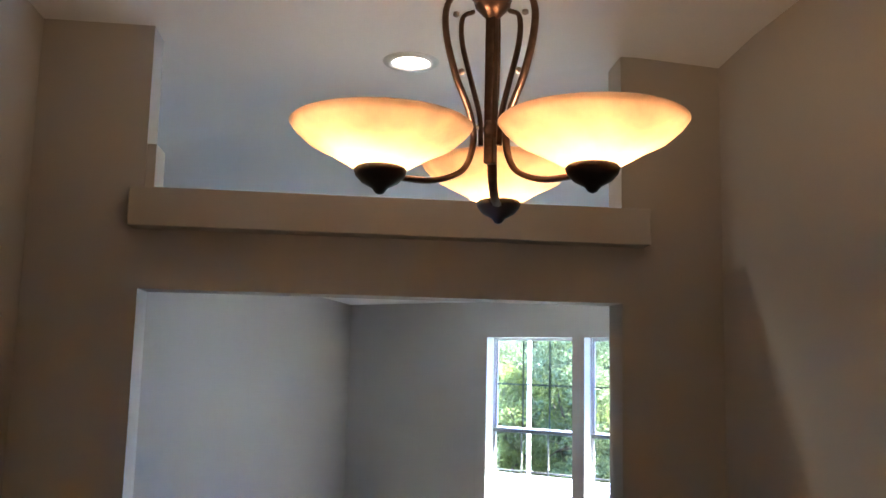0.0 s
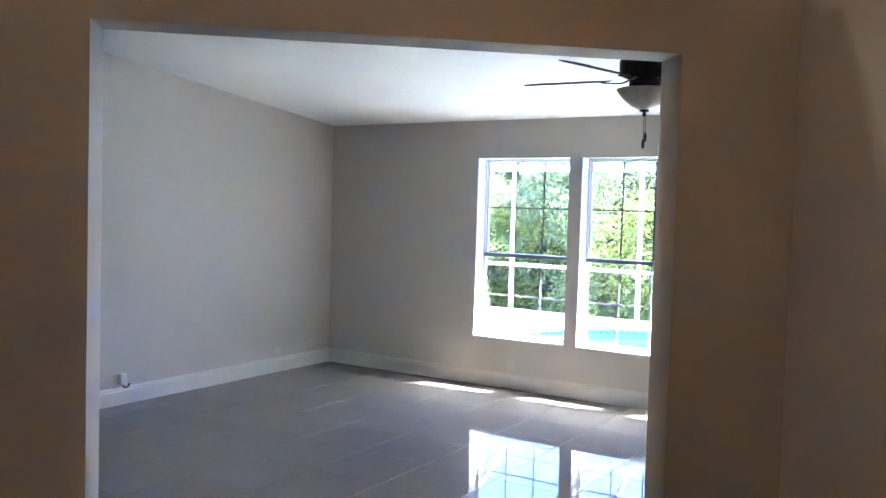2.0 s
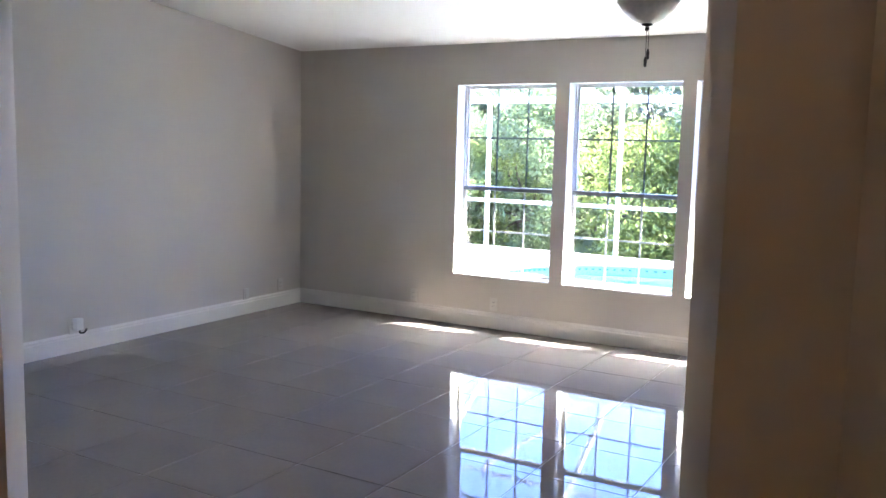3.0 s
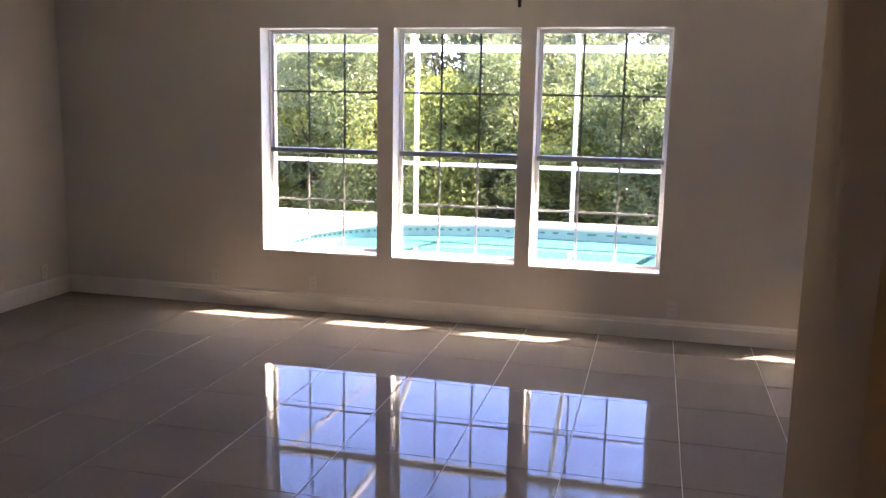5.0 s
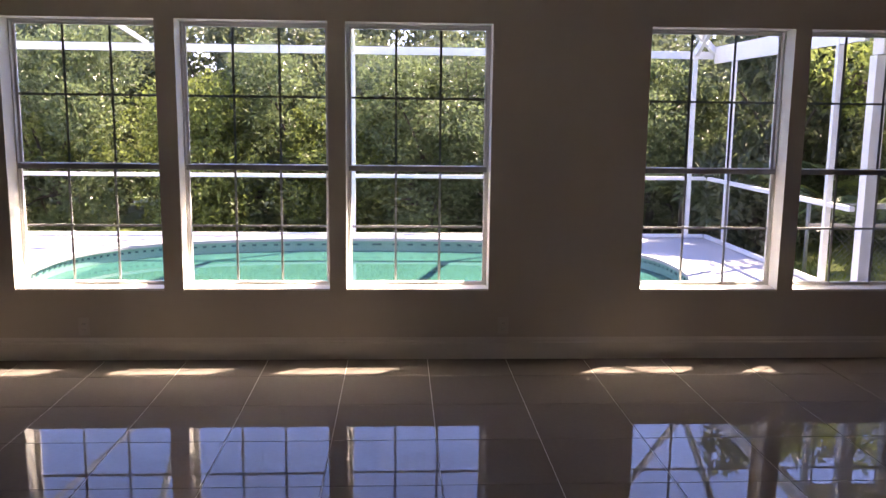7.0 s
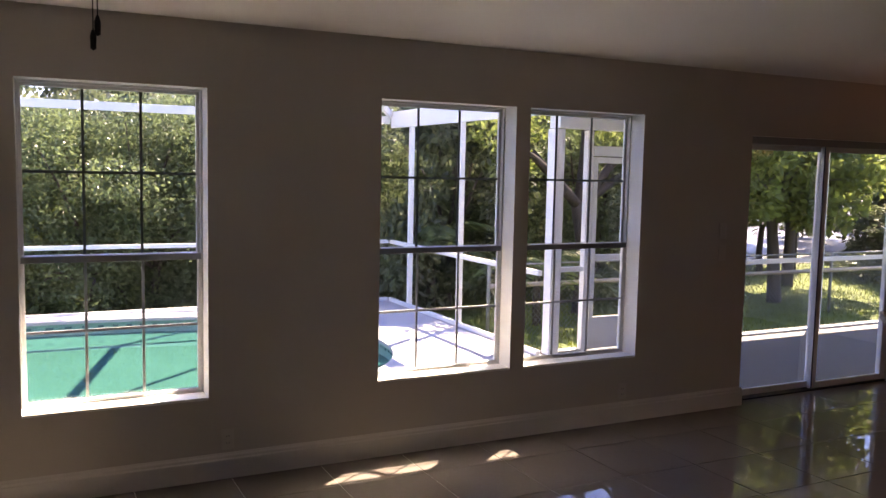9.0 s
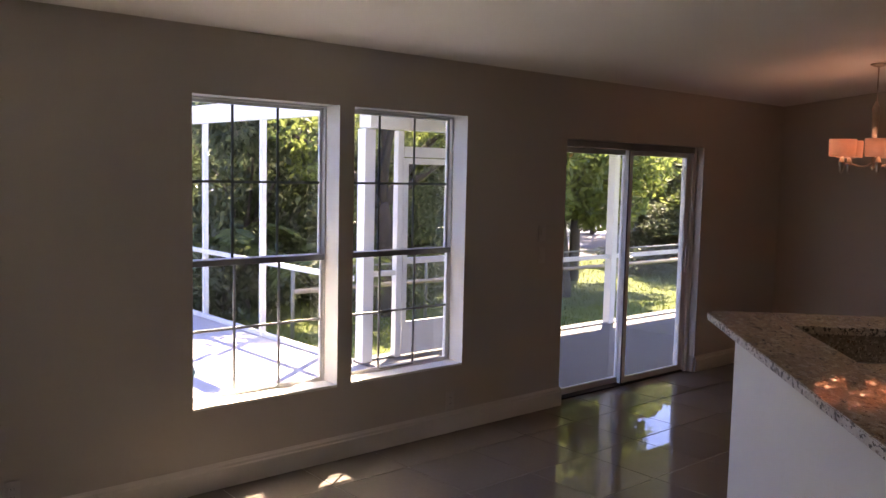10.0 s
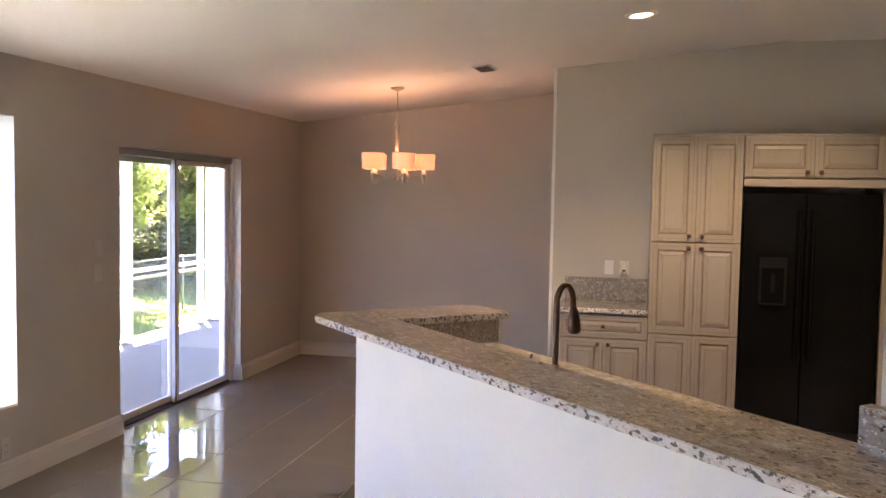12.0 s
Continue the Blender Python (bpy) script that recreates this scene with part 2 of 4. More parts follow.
def tube(points, radius, sides=10, bm=None, flat=1.0, taper=None):
    """A round or flattened bar along points."""
    bm = bm or bmesh.new()
    pts = [Vector(p) for p in points]
    rings, up = [], None
    for i, p in enumerate(pts):
        d = (pts[min(i + 1, len(pts) - 1)] - pts[max(i - 1, 0)]).normalized()
        if up is None:
            up = Vector((0, 0, 1)) if abs(d.z) < 0.9 else Vector((1, 0, 0))
        side = d.cross(up).normalized()
        up = side.cross(d).normalized()
        r = radius if taper is None else radius + (taper - radius) * i / (len(pts) - 1)
        rings.append([bm.verts.new(p + r * (math.cos(a) * side + flat * math.sin(a) * up)) for a in [math.tau * k / sides for k in range(sides)]])
    for a, b in zip(rings, rings[1:]):
        for i in range(sides):
            bm.faces.new((a[i], a[(i + 1) % sides], b[(i + 1) % sides], b[i])).smooth = True
    bm.faces.new(rings[0][::-1])
    bm.faces.new(rings[-1])
    return bm


def curve_points(ctrl, n=20):
    """A smooth line through control points (Catmull-Rom)."""
    c = [Vector(p) for p in ctrl]
    c = [2 * c[0] - c[1]] + c + [2 * c[-1] - c[-2]]
    out = []
    for i in range(1, len(c) - 2):
        for k in range(n):
            t = k / n
            out.append(0.5 * ((2 * c[i]) + (c[i + 1] - c[i - 1]) * t + (2 * c[i - 1] - 5 * c[i] + 4 * c[i + 1] - c[i + 2]) * t**2 + (3 * c[i] - c[i - 1] - 3 * c[i + 1] + c[i + 2]) * t**3))
    return out + [c[-2]]


def prism(outline, z0, z1, bevel=0.0, bm=None, mi=0):
    """An upright slab over a plan outline."""
    t = bmesh.new()
    lo = [t.verts.new((x, y, z0)) for x, y in outline]
    hi = [t.verts.new((x, y, z1)) for x, y in outline]
    n = len(outline)
    t.faces.new(lo[::-1])
    t.faces.new(hi)
    for i in range(n):
        t.faces.new((lo[i], lo[(i + 1) % n], hi[(i + 1) % n], hi[i]))
    bmesh.ops.recalc_face_normals(t, faces=t.faces[:])
    if bevel:
        bmesh.ops.bevel(t, geom=t.edges[:], offset=bevel, segments=2, affect="EDGES")
    bm = bm or bmesh.new()
    merge(bm, t, mi)
    return bm


def holed_wall(name, s_cuts, z_cuts, holes, depth, materials, m=None, label=""):
    """A wall along local x, from y 0 to depth, with openings through it. materials: face, reveal, back."""
    bm = bmesh.new()
    S, Z = sorted(s_cuts), sorted(z_cuts)

    def solid(i, j):
        if not (0 <= i < len(S) - 1 and 0 <= j < len(Z) - 1):
            return None
        s, z = (S[i] + S[i + 1]) / 2, (Z[j] + Z[j + 1]) / 2
        return not any(a < s < b and c < z < d for a, b, c, d in holes)

    def quad(pts, mi):
        bm.faces.new([bm.verts.new(p) for p in pts]).material_index = mi

    for i in range(len(S) - 1):
        for j in range(len(Z) - 1):
            if not solid(i, j):
                continue
            a, b, c, d = S[i], S[i + 1], Z[j], Z[j + 1]
            quad([(a, 0, c), (b, 0, c), (b, 0, d), (a, 0, d)], 0)
            quad([(b, depth, c), (a, depth, c), (a, depth, d), (b, depth, d)], 2)
            for di, dj, pts in ((-1, 0, [(a, depth, c), (a, 0, c), (a, 0, d), (a, depth, d)]), (1, 0, [(b, 0, c), (b, depth, c), (b, depth, d), (b, 0, d)]),
                                (0, -1, [(a, 0, c), (a, depth, c), (b, depth, c), (b, 0, c)]), (0, 1, [(a, 0, d), (b, 0, d), (b, depth, d), (a, depth, d)])):
                near = solid(i + di, j + dj)
                if not near:
                    quad(pts, 0 if near is None else 1)
    bmesh.ops.remove_doubles(bm, verts=bm.verts[:], dist=1e-5)
    ob = part(name, bm, materials, m=m)
    return tagged(ob, label, "wall", kind="structure")


# ---- the room's shell ----
SILL, HEAD, WALL = 0.455, 2.155, 0.2
OPENINGS = [(1.782, 2.716), (2.838, 3.772), (3.880, 4.803), (5.808, 6.734), (6.840, 7.766)]
DOOR = (8.79, 10.665, 2.05)
SLOPE, LOW, RIDGE, FLAT = 0.1018, 2.508, -4.6, 2.976
EAST = 12.07

holes = [(a, b, SILL, HEAD) for a, b in OPENINGS] + [(DOOR[0], DOOR[1], -0.02, DOOR[2])]
cuts = [-0.15, EAST + 0.15] + [v for a, b in OPENINGS for v in (a, b)] + [DOOR[0], DOOR[1]]
holed_wall("wall_north", cuts, [-0.12, -0.02, SILL, HEAD, DOOR[2], 2.9], holes, WALL, [PAINT, TRIM, STUCCO])

DIAG = pose(3.88, -5.665, 0, 0, 0, 40.6)
LEFT, GAP, PIER = -0.010, 1.572, 1.93
holed_wall("wall_diagonal", [-6.6, -0.36, LEFT, GAP, PIER], [-0.02, 2.11, 2.41, 3.0], [(LEFT, GAP, -0.02, 2.11), (LEFT, GAP, 2.41, 3.0)], 0.14, [PAINT, PAINT, PAINT], DIAG)
tagged(part("wall_foyer_left", boxed((-0.48, -4.2, -0.02), (-0.36, -0.001, 3.0)), PAINT, m=DIAG), kind="structure")
tagged(part("wall_foyer_right", boxed((PIER, -4.2, -0.02), (PIER + 0.12, 0.14, 3.0)), PAINT, m=DIAG), kind="structure")
tagged(part("wall_foyer_back", boxed((-0.48, -4.32, -0.02), (PIER + 0.12, -4.201, 3.0)), PAINT, m=DIAG), kind="structure")
tagged(part("wall_west", boxed((-0.15, -11.5, -0.02), (0, -0.001, 3.0)), PAINT), kind="structure")
tagged(part("wall_east", boxed((EAST, -11.5, -0.02), (EAST + 0.15, -0.001, 3.0)), PAINT), kind="structure")
tagged(part("wall_south", boxed((-0.15, -11.65, -0.02), (EAST + 0.15, -11.501, 3.0)), PAINT), kind="structure")
tagged(part("wall_kitchen", boxed((10.55, -7.5, -0.02), (10.67, -2.853, 3.0), 0.003), PAINT), kind="structure")
tagged(part("corner_bead", boxed((10.535, -2.873, 0.0), (10.673, -2.849, 2.81), 0.003), TRIM), kind="structure")

bm = bmesh.new()
prof = [(0.0, LOW), (RIDGE, FLAT), (-11.6, FLAT)]
for (y0, z0), (y1, z1) in zip(prof, prof[1:]):
    v = [bm.verts.new(p) for p in ((-0.1, y0 + (0.1 if y0 == 0 else 0), z0 - (0.0098 if y0 == 0 else 0)), (EAST + 0.1, y0 + (0.1 if y0 == 0 else 0), z0 - (0.0098 if y0 == 0 else 0)), (EAST + 0.1, y1, z1), (-0.1, y1, z1))]
    w = [bm.verts.new(p.co + Vector((0, 0, 0.2))) for p in v]
    for f in ((v[0], v[1], v[2], v[3]), (w[3], w[2], w[1], w[0]), (v[1], v[0], w[0], w[1]), (v[2], v[1], w[1], w[2]), (v[3], v[2], w[2], w[3]), (v[0], v[3], w[3], w[0])):
        bm.faces.new(f)
bmesh.ops.remove_doubles(bm, verts=bm.verts[:], dist=1e-4)
tagged(part("ceiling", bm, CEILING), kind="structure")

floor = tagged(part("floor", boxed((-0.1, -11.6, -0.12), (EAST + 0.1, 0.19, -0.003)), GROUT), kind="structure")

# baseboards, with a stepped top
BASE = [(0.0, 0.0), (0.017, 0.0), (0.017, 0.108), (0.012, 0.116), (0.012, 0.128), (0.006, 0.138), (0.004, 0.145), (0.0, 0.145)]


def baseboard(p0, p1):
    """A baseboard from p0 to p1, its back on that line and its face to the left of the way."""
    p0, p1 = Vector((*p0, 0)), Vector((*p1, 0))
    side = Vector((0, 0, 1)).cross(p1 - p0).normalized()
    bm = bmesh.new()
    a = [bm.verts.new(p0 + side * d + Vector((0, 0, z + 0.001))) for d, z in BASE]
    b = [bm.verts.new(p1 + side * d + Vector((0, 0, z + 0.001))) for d, z in BASE]
    for i in range(len(BASE)):
        j = (i + 1) % len(BASE)
        bm.faces.new((a[i], b[i], b[j], a[j]))
    bm.faces.new(a[::-1])
    bm.faces.new(b)
    bmesh.ops.recalc_face_normals(bm, faces=bm.faces[:])
    tagged(part("baseboard", bm, BASE_SHADED), kind="structure")


def diag(s, n):
    p = DIAG @ Vector((s, n, 0))
    return p.x, p.y


baseboard((DOOR[0], 0), (0.0, 0))
baseboard((DOOR[0], 0.06), (DOOR[0], -0.017))
baseboard((EAST, 0), (DOOR[1], 0))
baseboard((DOOR[1], 0.0), (DOOR[1], 0.09))
baseboard((0, 0), (0, -8.9))
baseboard((EAST, -7.5), (EAST, 0))
baseboard((10.67, -2.853), (10.67, -7.5))
baseboard((10.535, -2.853), (10.69, -2.853))
baseboard(diag(-5.6, 0.14), diag(LEFT, 0.14))
baseboard(diag(GAP, 0.14), diag(PIER + 0.12, 0.14))
baseboard(diag(LEFT, 0.157), diag(LEFT, -0.017))
baseboard(diag(GAP, -0.017), diag(GAP, 0.157))
baseboard(diag(LEFT, 0), diag(-0.36, 0))
baseboard(diag(PIER, 0), diag(GAP, 0))
baseboard(diag(PIER, -4.2), diag(PIER, 0))
baseboard(diag(-0.36, 0), diag(-0.36, -4.2))

shelf = thing("plant_ledge", "boxed plant ledge painted greige across the wall over the wide opening", "ledge", DIAG)
part("ledge_box", boxed((-0.035, -0.085, 2.300), (1.645, -0.001, 2.422), 0.004), PAINT, shelf)
part("ledge_top", boxed((LEFT + 0.002, 0.0, 2.411), (GAP - 0.002, 0.15, 2.420), 0.001), PAINT, shelf)
part("ledge_stub", boxed((LEFT + 0.001, 0.003, 2.4205), (LEFT + 0.03, 0.137, 2.58), 0.002), PAINT, shelf)


# ---- windows ----
def window(x0, x1, number):
    w, h = x1 - x0, HEAD - SILL
    win = tagged(new(f"window_{number}"), kind="structure")
    win.matrix_basis = pose(x0, 0.14, SILL)
    f = 0.012
    bm = bmesh.new()
    for lo, hi in (((0, 0, 0), (f, 0.056, h)), ((w - f, 0, 0), (w, 0.056, h)), ((f, 0, 0), (w - f, 0.056, 0.020)), ((f, 0, h - f), (w - f, 0.056, h))):
        block(bm, [v + 0.001 if k == 0 else v for k, v in enumerate(lo)], hi, 0.003)
    part("window_frame", bm, ALU, win)
    part("window_sill", boxed((0.001, -0.138, 0.0005), (w - 0.001, -0.001, 0.014), 0.003), TRIM, win)
    mid = 0.775
    for name, z0, z1, y in (("lower_sash", 0.020, mid + 0.03, 0.006), ("upper_sash", mid - 0.005, h - f, 0.030)):
        bm = bmesh.new()
        s = 0.017
        top = 0.036 if name == "lower_sash" else s
        bot = 0.036 if name == "upper_sash" else s
        for lo, hi in (((f, y, z0), (f + s, y + 0.022, z1)), ((w - f - s, y, z0), (w - f, y + 0.022, z1)), ((f + s, y, z0), (w - f - s, y + 0.022, z0 + bot)), ((f + s, y, z1 - top), (w - f - s, y + 0.022, z1))):
            block(bm, lo, hi, 0.003)
        sash = part(name, bm, ALU, win)
        if name == "lower_sash":
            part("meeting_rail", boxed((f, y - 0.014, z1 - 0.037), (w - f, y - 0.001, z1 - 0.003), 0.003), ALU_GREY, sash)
            part("sash_lift", boxed((w * 0.35, y - 0.012, z0 + 0.004), (w * 0.65, y - 0.001, z0 + 0.013), 0.002), ALU_GREY, sash)
        part("pane", boxed((f + s - 0.004, y + 0.009, z0 + bot - 0.004), (w - f - s + 0.004, y + 0.012, z1 - top + 0.004)), PANE, sash).visible_shadow = False
        a, b, c, d = f + s, w - f - s, z0 + bot, z1 - top
        # Upper-sash grilles are darker and greener than the lower-sash ones.
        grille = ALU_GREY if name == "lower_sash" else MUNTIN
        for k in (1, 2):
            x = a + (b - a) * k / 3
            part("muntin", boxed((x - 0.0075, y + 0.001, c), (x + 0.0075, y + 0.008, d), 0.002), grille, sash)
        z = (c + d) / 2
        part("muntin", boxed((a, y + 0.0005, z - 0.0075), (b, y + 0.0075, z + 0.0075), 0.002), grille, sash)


for k, (a, b) in enumerate(OPENINGS):
    window(a, b, k + 1)

# sliding glass door
door = tagged(new("door_1"), kind="structure")
door.matrix_basis = pose(DOOR[0], 0.0, 0)
W, H = DOOR[1] - DOOR[0], DOOR[2]
bm = bmesh.new()
block(bm, (0.001, 0.07, 0.0), (0.035, 0.19, H - 0.001), 0.003)
block(bm, (W - 0.055, 0.07, 0.0), (W - 0.001, 0.19, H - 0.001), 0.003)
part("door_frame", bm, ALU, door)
part("head_track", boxed((0.036, 0.06, H - 0.055), (W - 0.056, 0.19, H - 0.001), 0.003), ALU_GREY, door)
part("sill_track", boxed((0.001, 0.082, 0.0), (W - 0.001, 0.19, 0.012), 0.003), BRONZE_DARK, door)
for name, x0, x1, y in (("fixed_panel", 0.036, W / 2 + 0.04, 0.145), ("sliding_panel", W / 2 - 0.04, W - 0.056, 0.095)):
    bm = bmesh.new()
    s = 0.062
    z0, z1 = 0.016, H - 0.057
    for lo, hi in (((x0, y, z0), (x0 + s, y + 0.034, z1)), ((x1 - s, y, z0), (x1, y + 0.034, z1)), ((x0 + s, y, z0), (x1 - s, y + 0.034, z0 + 0.05)), ((x0 + s, y, z1 - 0.04), (x1 - s, y + 0.034, z1))):
        block(bm, lo, hi, 0.004)
    panel = part(name, bm, ALU, door)
    part("pane", boxed((x0 + s - 0.004, y + 0.014, z0 + 0.046), (x1 - s + 0.004, y + 0.018, z1 - 0.036)), PANE, panel).visible_shadow = False
    if name == "sliding_panel":
        part("door_handle", boxed((x1 - s + 0.018, y - 0.022, 0.92), (x1 - s + 0.040, y - 0.001, 1.16), 0.006), ALU, panel)
        part("edge_seal", boxed((x0 + 0.001, y - 0.006, z0), (x0 + 0.009, y - 0.0005, z1)), BLACK_MATTE, panel)


# ---- breakfast bar (its plan turned against the walls) ----
BAR = Matrix.Translation((7.376, -2.233, 0)) @ pose(0, 0, 0, 0, 0, -3.6) @ Matrix.Translation((-7.376, 2.233, 0)) @ pose(0, 0, 0, 0, 0, 43.5) @ pose(4.3, -6.66, 0, 0, 0, 3.4) @ pose(-4.3, 6.66, 0)
bar_wall = thing("bar_half_wall", "white painted half wall carrying the raised granite bar top", "wall", BAR)
part("half_wall", prism([(0.985, -6.70), (3.875, -6.70), (4.06, -6.89), (4.18, -7.01), (4.18, -7.69), (4.06, -7.69), (4.06, -7.03), (3.86, -6.83), (0.985, -6.83)], 0.001, 1.044, 0.003), KNEE, bar_wall)
# The splash's darker stone stands for shade behind the bar.
part("granite_splash", boxed((4.036, -7.66, 0.915), (4.059, -7.08, 1.044), 0.002), GRANITE_GREY, bar_wall)
bar_top = thing("bar_top", "polished speckled tan granite bar top with an L-shaped end", "countertop", BAR)
STONE = [GRANITE, GRANITE_EDGE]


def rough_edges(bm):
    bm.normal_update()
    for f in bm.faces:
        if abs(f.normal.z) < 0.6:
            f.material_index = 1
    return bm


part("slab", rough_edges(prism([(0.985, -6.667), (4.34, -6.667), (4.42, -6.73), (4.42, -7.005), (0.985, -7.005)], 1.045, 1.081, 0.003)), STONE, bar_top)
part("return_slab", rough_edges(prism([(4.025, -7.0055), (4.42, -7.0055), (4.42, -7.69), (4.38, -7.73), (4.025, -7.73)], 1.045, 1.081, 0.003)), STONE, bar_top)
base = thing("sink_base_cabinet", "cream glazed wooden base cabinets under the granite sink counter", "cabinet", BAR)
part("body", prism([(1.62, -6.832), (3.86, -6.832), (4.03, -7.03), (4.03, -7.61), (1.62, -7.61)], 0.1, 0.874), CABINET, base)
part("toe_kick", prism([(1.66, -6.84), (3.85, -6.84), (4.01, -7.06), (4.01, -7.54), (1.66, -7.54)], 0.001, 0.099), GLAZE, base)
counter = thing("sink_counter", "polished tan granite counter behind the raised bar with a sink cut-out", "countertop", BAR)
SX0, SX1, SY0, SY1 = 2.36, 3.10, -7.44, -7.12
bm = bmesh.new()
for lo, hi in (((1.62, -7.64), (SX0, -6.834)), ((SX1, -7.64), (3.86, -6.834)), ((SX0, -7.64), (SX1, SY0)), ((SX0, SY1), (SX1, -6.834))):
    block(bm, (*lo, 0.876), (*hi, 0.913))
prism([(3.86, -6.86), (4.032, -7.05), (4.032, -7.64), (3.86, -7.64)], 0.876, 0.913, bm=bm)
part("slab", bm, GRANITE, counter)
sink = thing("kitchen_sink", "undermount stainless steel sink set in the granite counter", "sink", BAR)
bm = bmesh.new()
for lo, hi in (((SX0 - 0.01, SY0 - 0.01, 0.68), (SX0, SY1 + 0.01, 0.875)), ((SX1, SY0 - 0.01, 0.68), (SX1 + 0.01, SY1 + 0.01, 0.875)), ((SX0, SY0 - 0.01, 0.68), (SX1, SY0, 0.875)), ((SX0, SY1, 0.68), (SX1, SY1 + 0.01, 0.875)), ((SX0, SY0, 0.68), (SX1, SY1, 0.69))):
    block(bm, lo, hi, 0.002)
part("bowl", bm, STEEL, sink)
part("drain", lathe([(0, 0.692), (0.035, 0.692), (0.045, 0.696), (0.045, 0.6905)], 24, m=Matrix.Translation(((SX0 + SX1) / 2, (SY0 + SY1) / 2, 0))), STEEL, sink)

faucet = thing("kitchen_faucet", "tall oil-rubbed bronze gooseneck pull-down kitchen faucet", "faucet", pose(6.851, -3.246, 0.913, 0, 0, -32))
part("base_ring", lathe([(0, 0), (0.03, 0), (0.03, 0.006), (0.024, 0.012), (0.024, 0.03), (0, 0.03)], 28), BRONZE, faucet, smooth=True)
part("body", lathe([(0, 0.03), (0.021, 0.03), (0.022, 0.09), (0.018, 0.11), (0.015, 0.16), (0, 0.16)], 28), BRONZE, faucet, smooth=True)
neck = [(0, 0, 0.155), (0, 0, 0.24), (0, 0, 0.35)] + [(0.055 - 0.055 * math.cos(a), 0, 0.395 + 0.075 * math.sin(a)) for a in [math.pi * k / 12 for k in range(1, 12)]] + [(0.112, 0, 0.38)]
part("gooseneck", tube(curve_points(neck, 4), 0.0125, 14), BRONZE, faucet)
part("spray_head", lathe([(0, -0.115), (0.021, -0.115), (0.026, -0.105), (0.026, -0.07), (0.018, -0.025), (0.0125, 0), (0, 0)], 24, m=pose(0.112, 0, 0.385, 0, -6, 0)), BRONZE, faucet, smooth=True)
part("lever", tube([(0, -0.018, 0.07), (0.0, -0.045, 0.085), (0.0, -0.085, 0.135)], 0.007, 10, flat=0.6), BRONZE, faucet)
soap = thing("soap_dispenser", "small dark bronze soap pump on the granite counter", "soap dispenser", pose(6.99, -3.112, 0.913, 0, 0, -50))
part("pump", lathe([(0, 0), (0.016, 0), (0.016, 0.01), (0.008, 0.015), (0.007, 0.10), (0, 0.10)], 20), BRONZE_DARK, soap, smooth=True)
part("spout", tube([(0, 0, 0.095), (0.01, 0, 0.13), (0.03, 0, 0.165)], 0.006, 8), BRONZE_DARK, soap)

# wall behind the bar's near end, with a granite upstand along its foot
part_wall = thing("partition_wall", "cream painted wall end rising behind the granite bar", "wall", BAR)
part("panel", boxed((0.985, -7.24, 0.0), (1.385, -7.057, 2.86), 0.003), PAINT, part_wall)
part("granite_upstand", rough_edges(boxed((0.985, -7.0565, 0.92), (1.411, -7.006, 1.205), 0.003)), [GRANITE, GRANITE_GREY], part_wall)


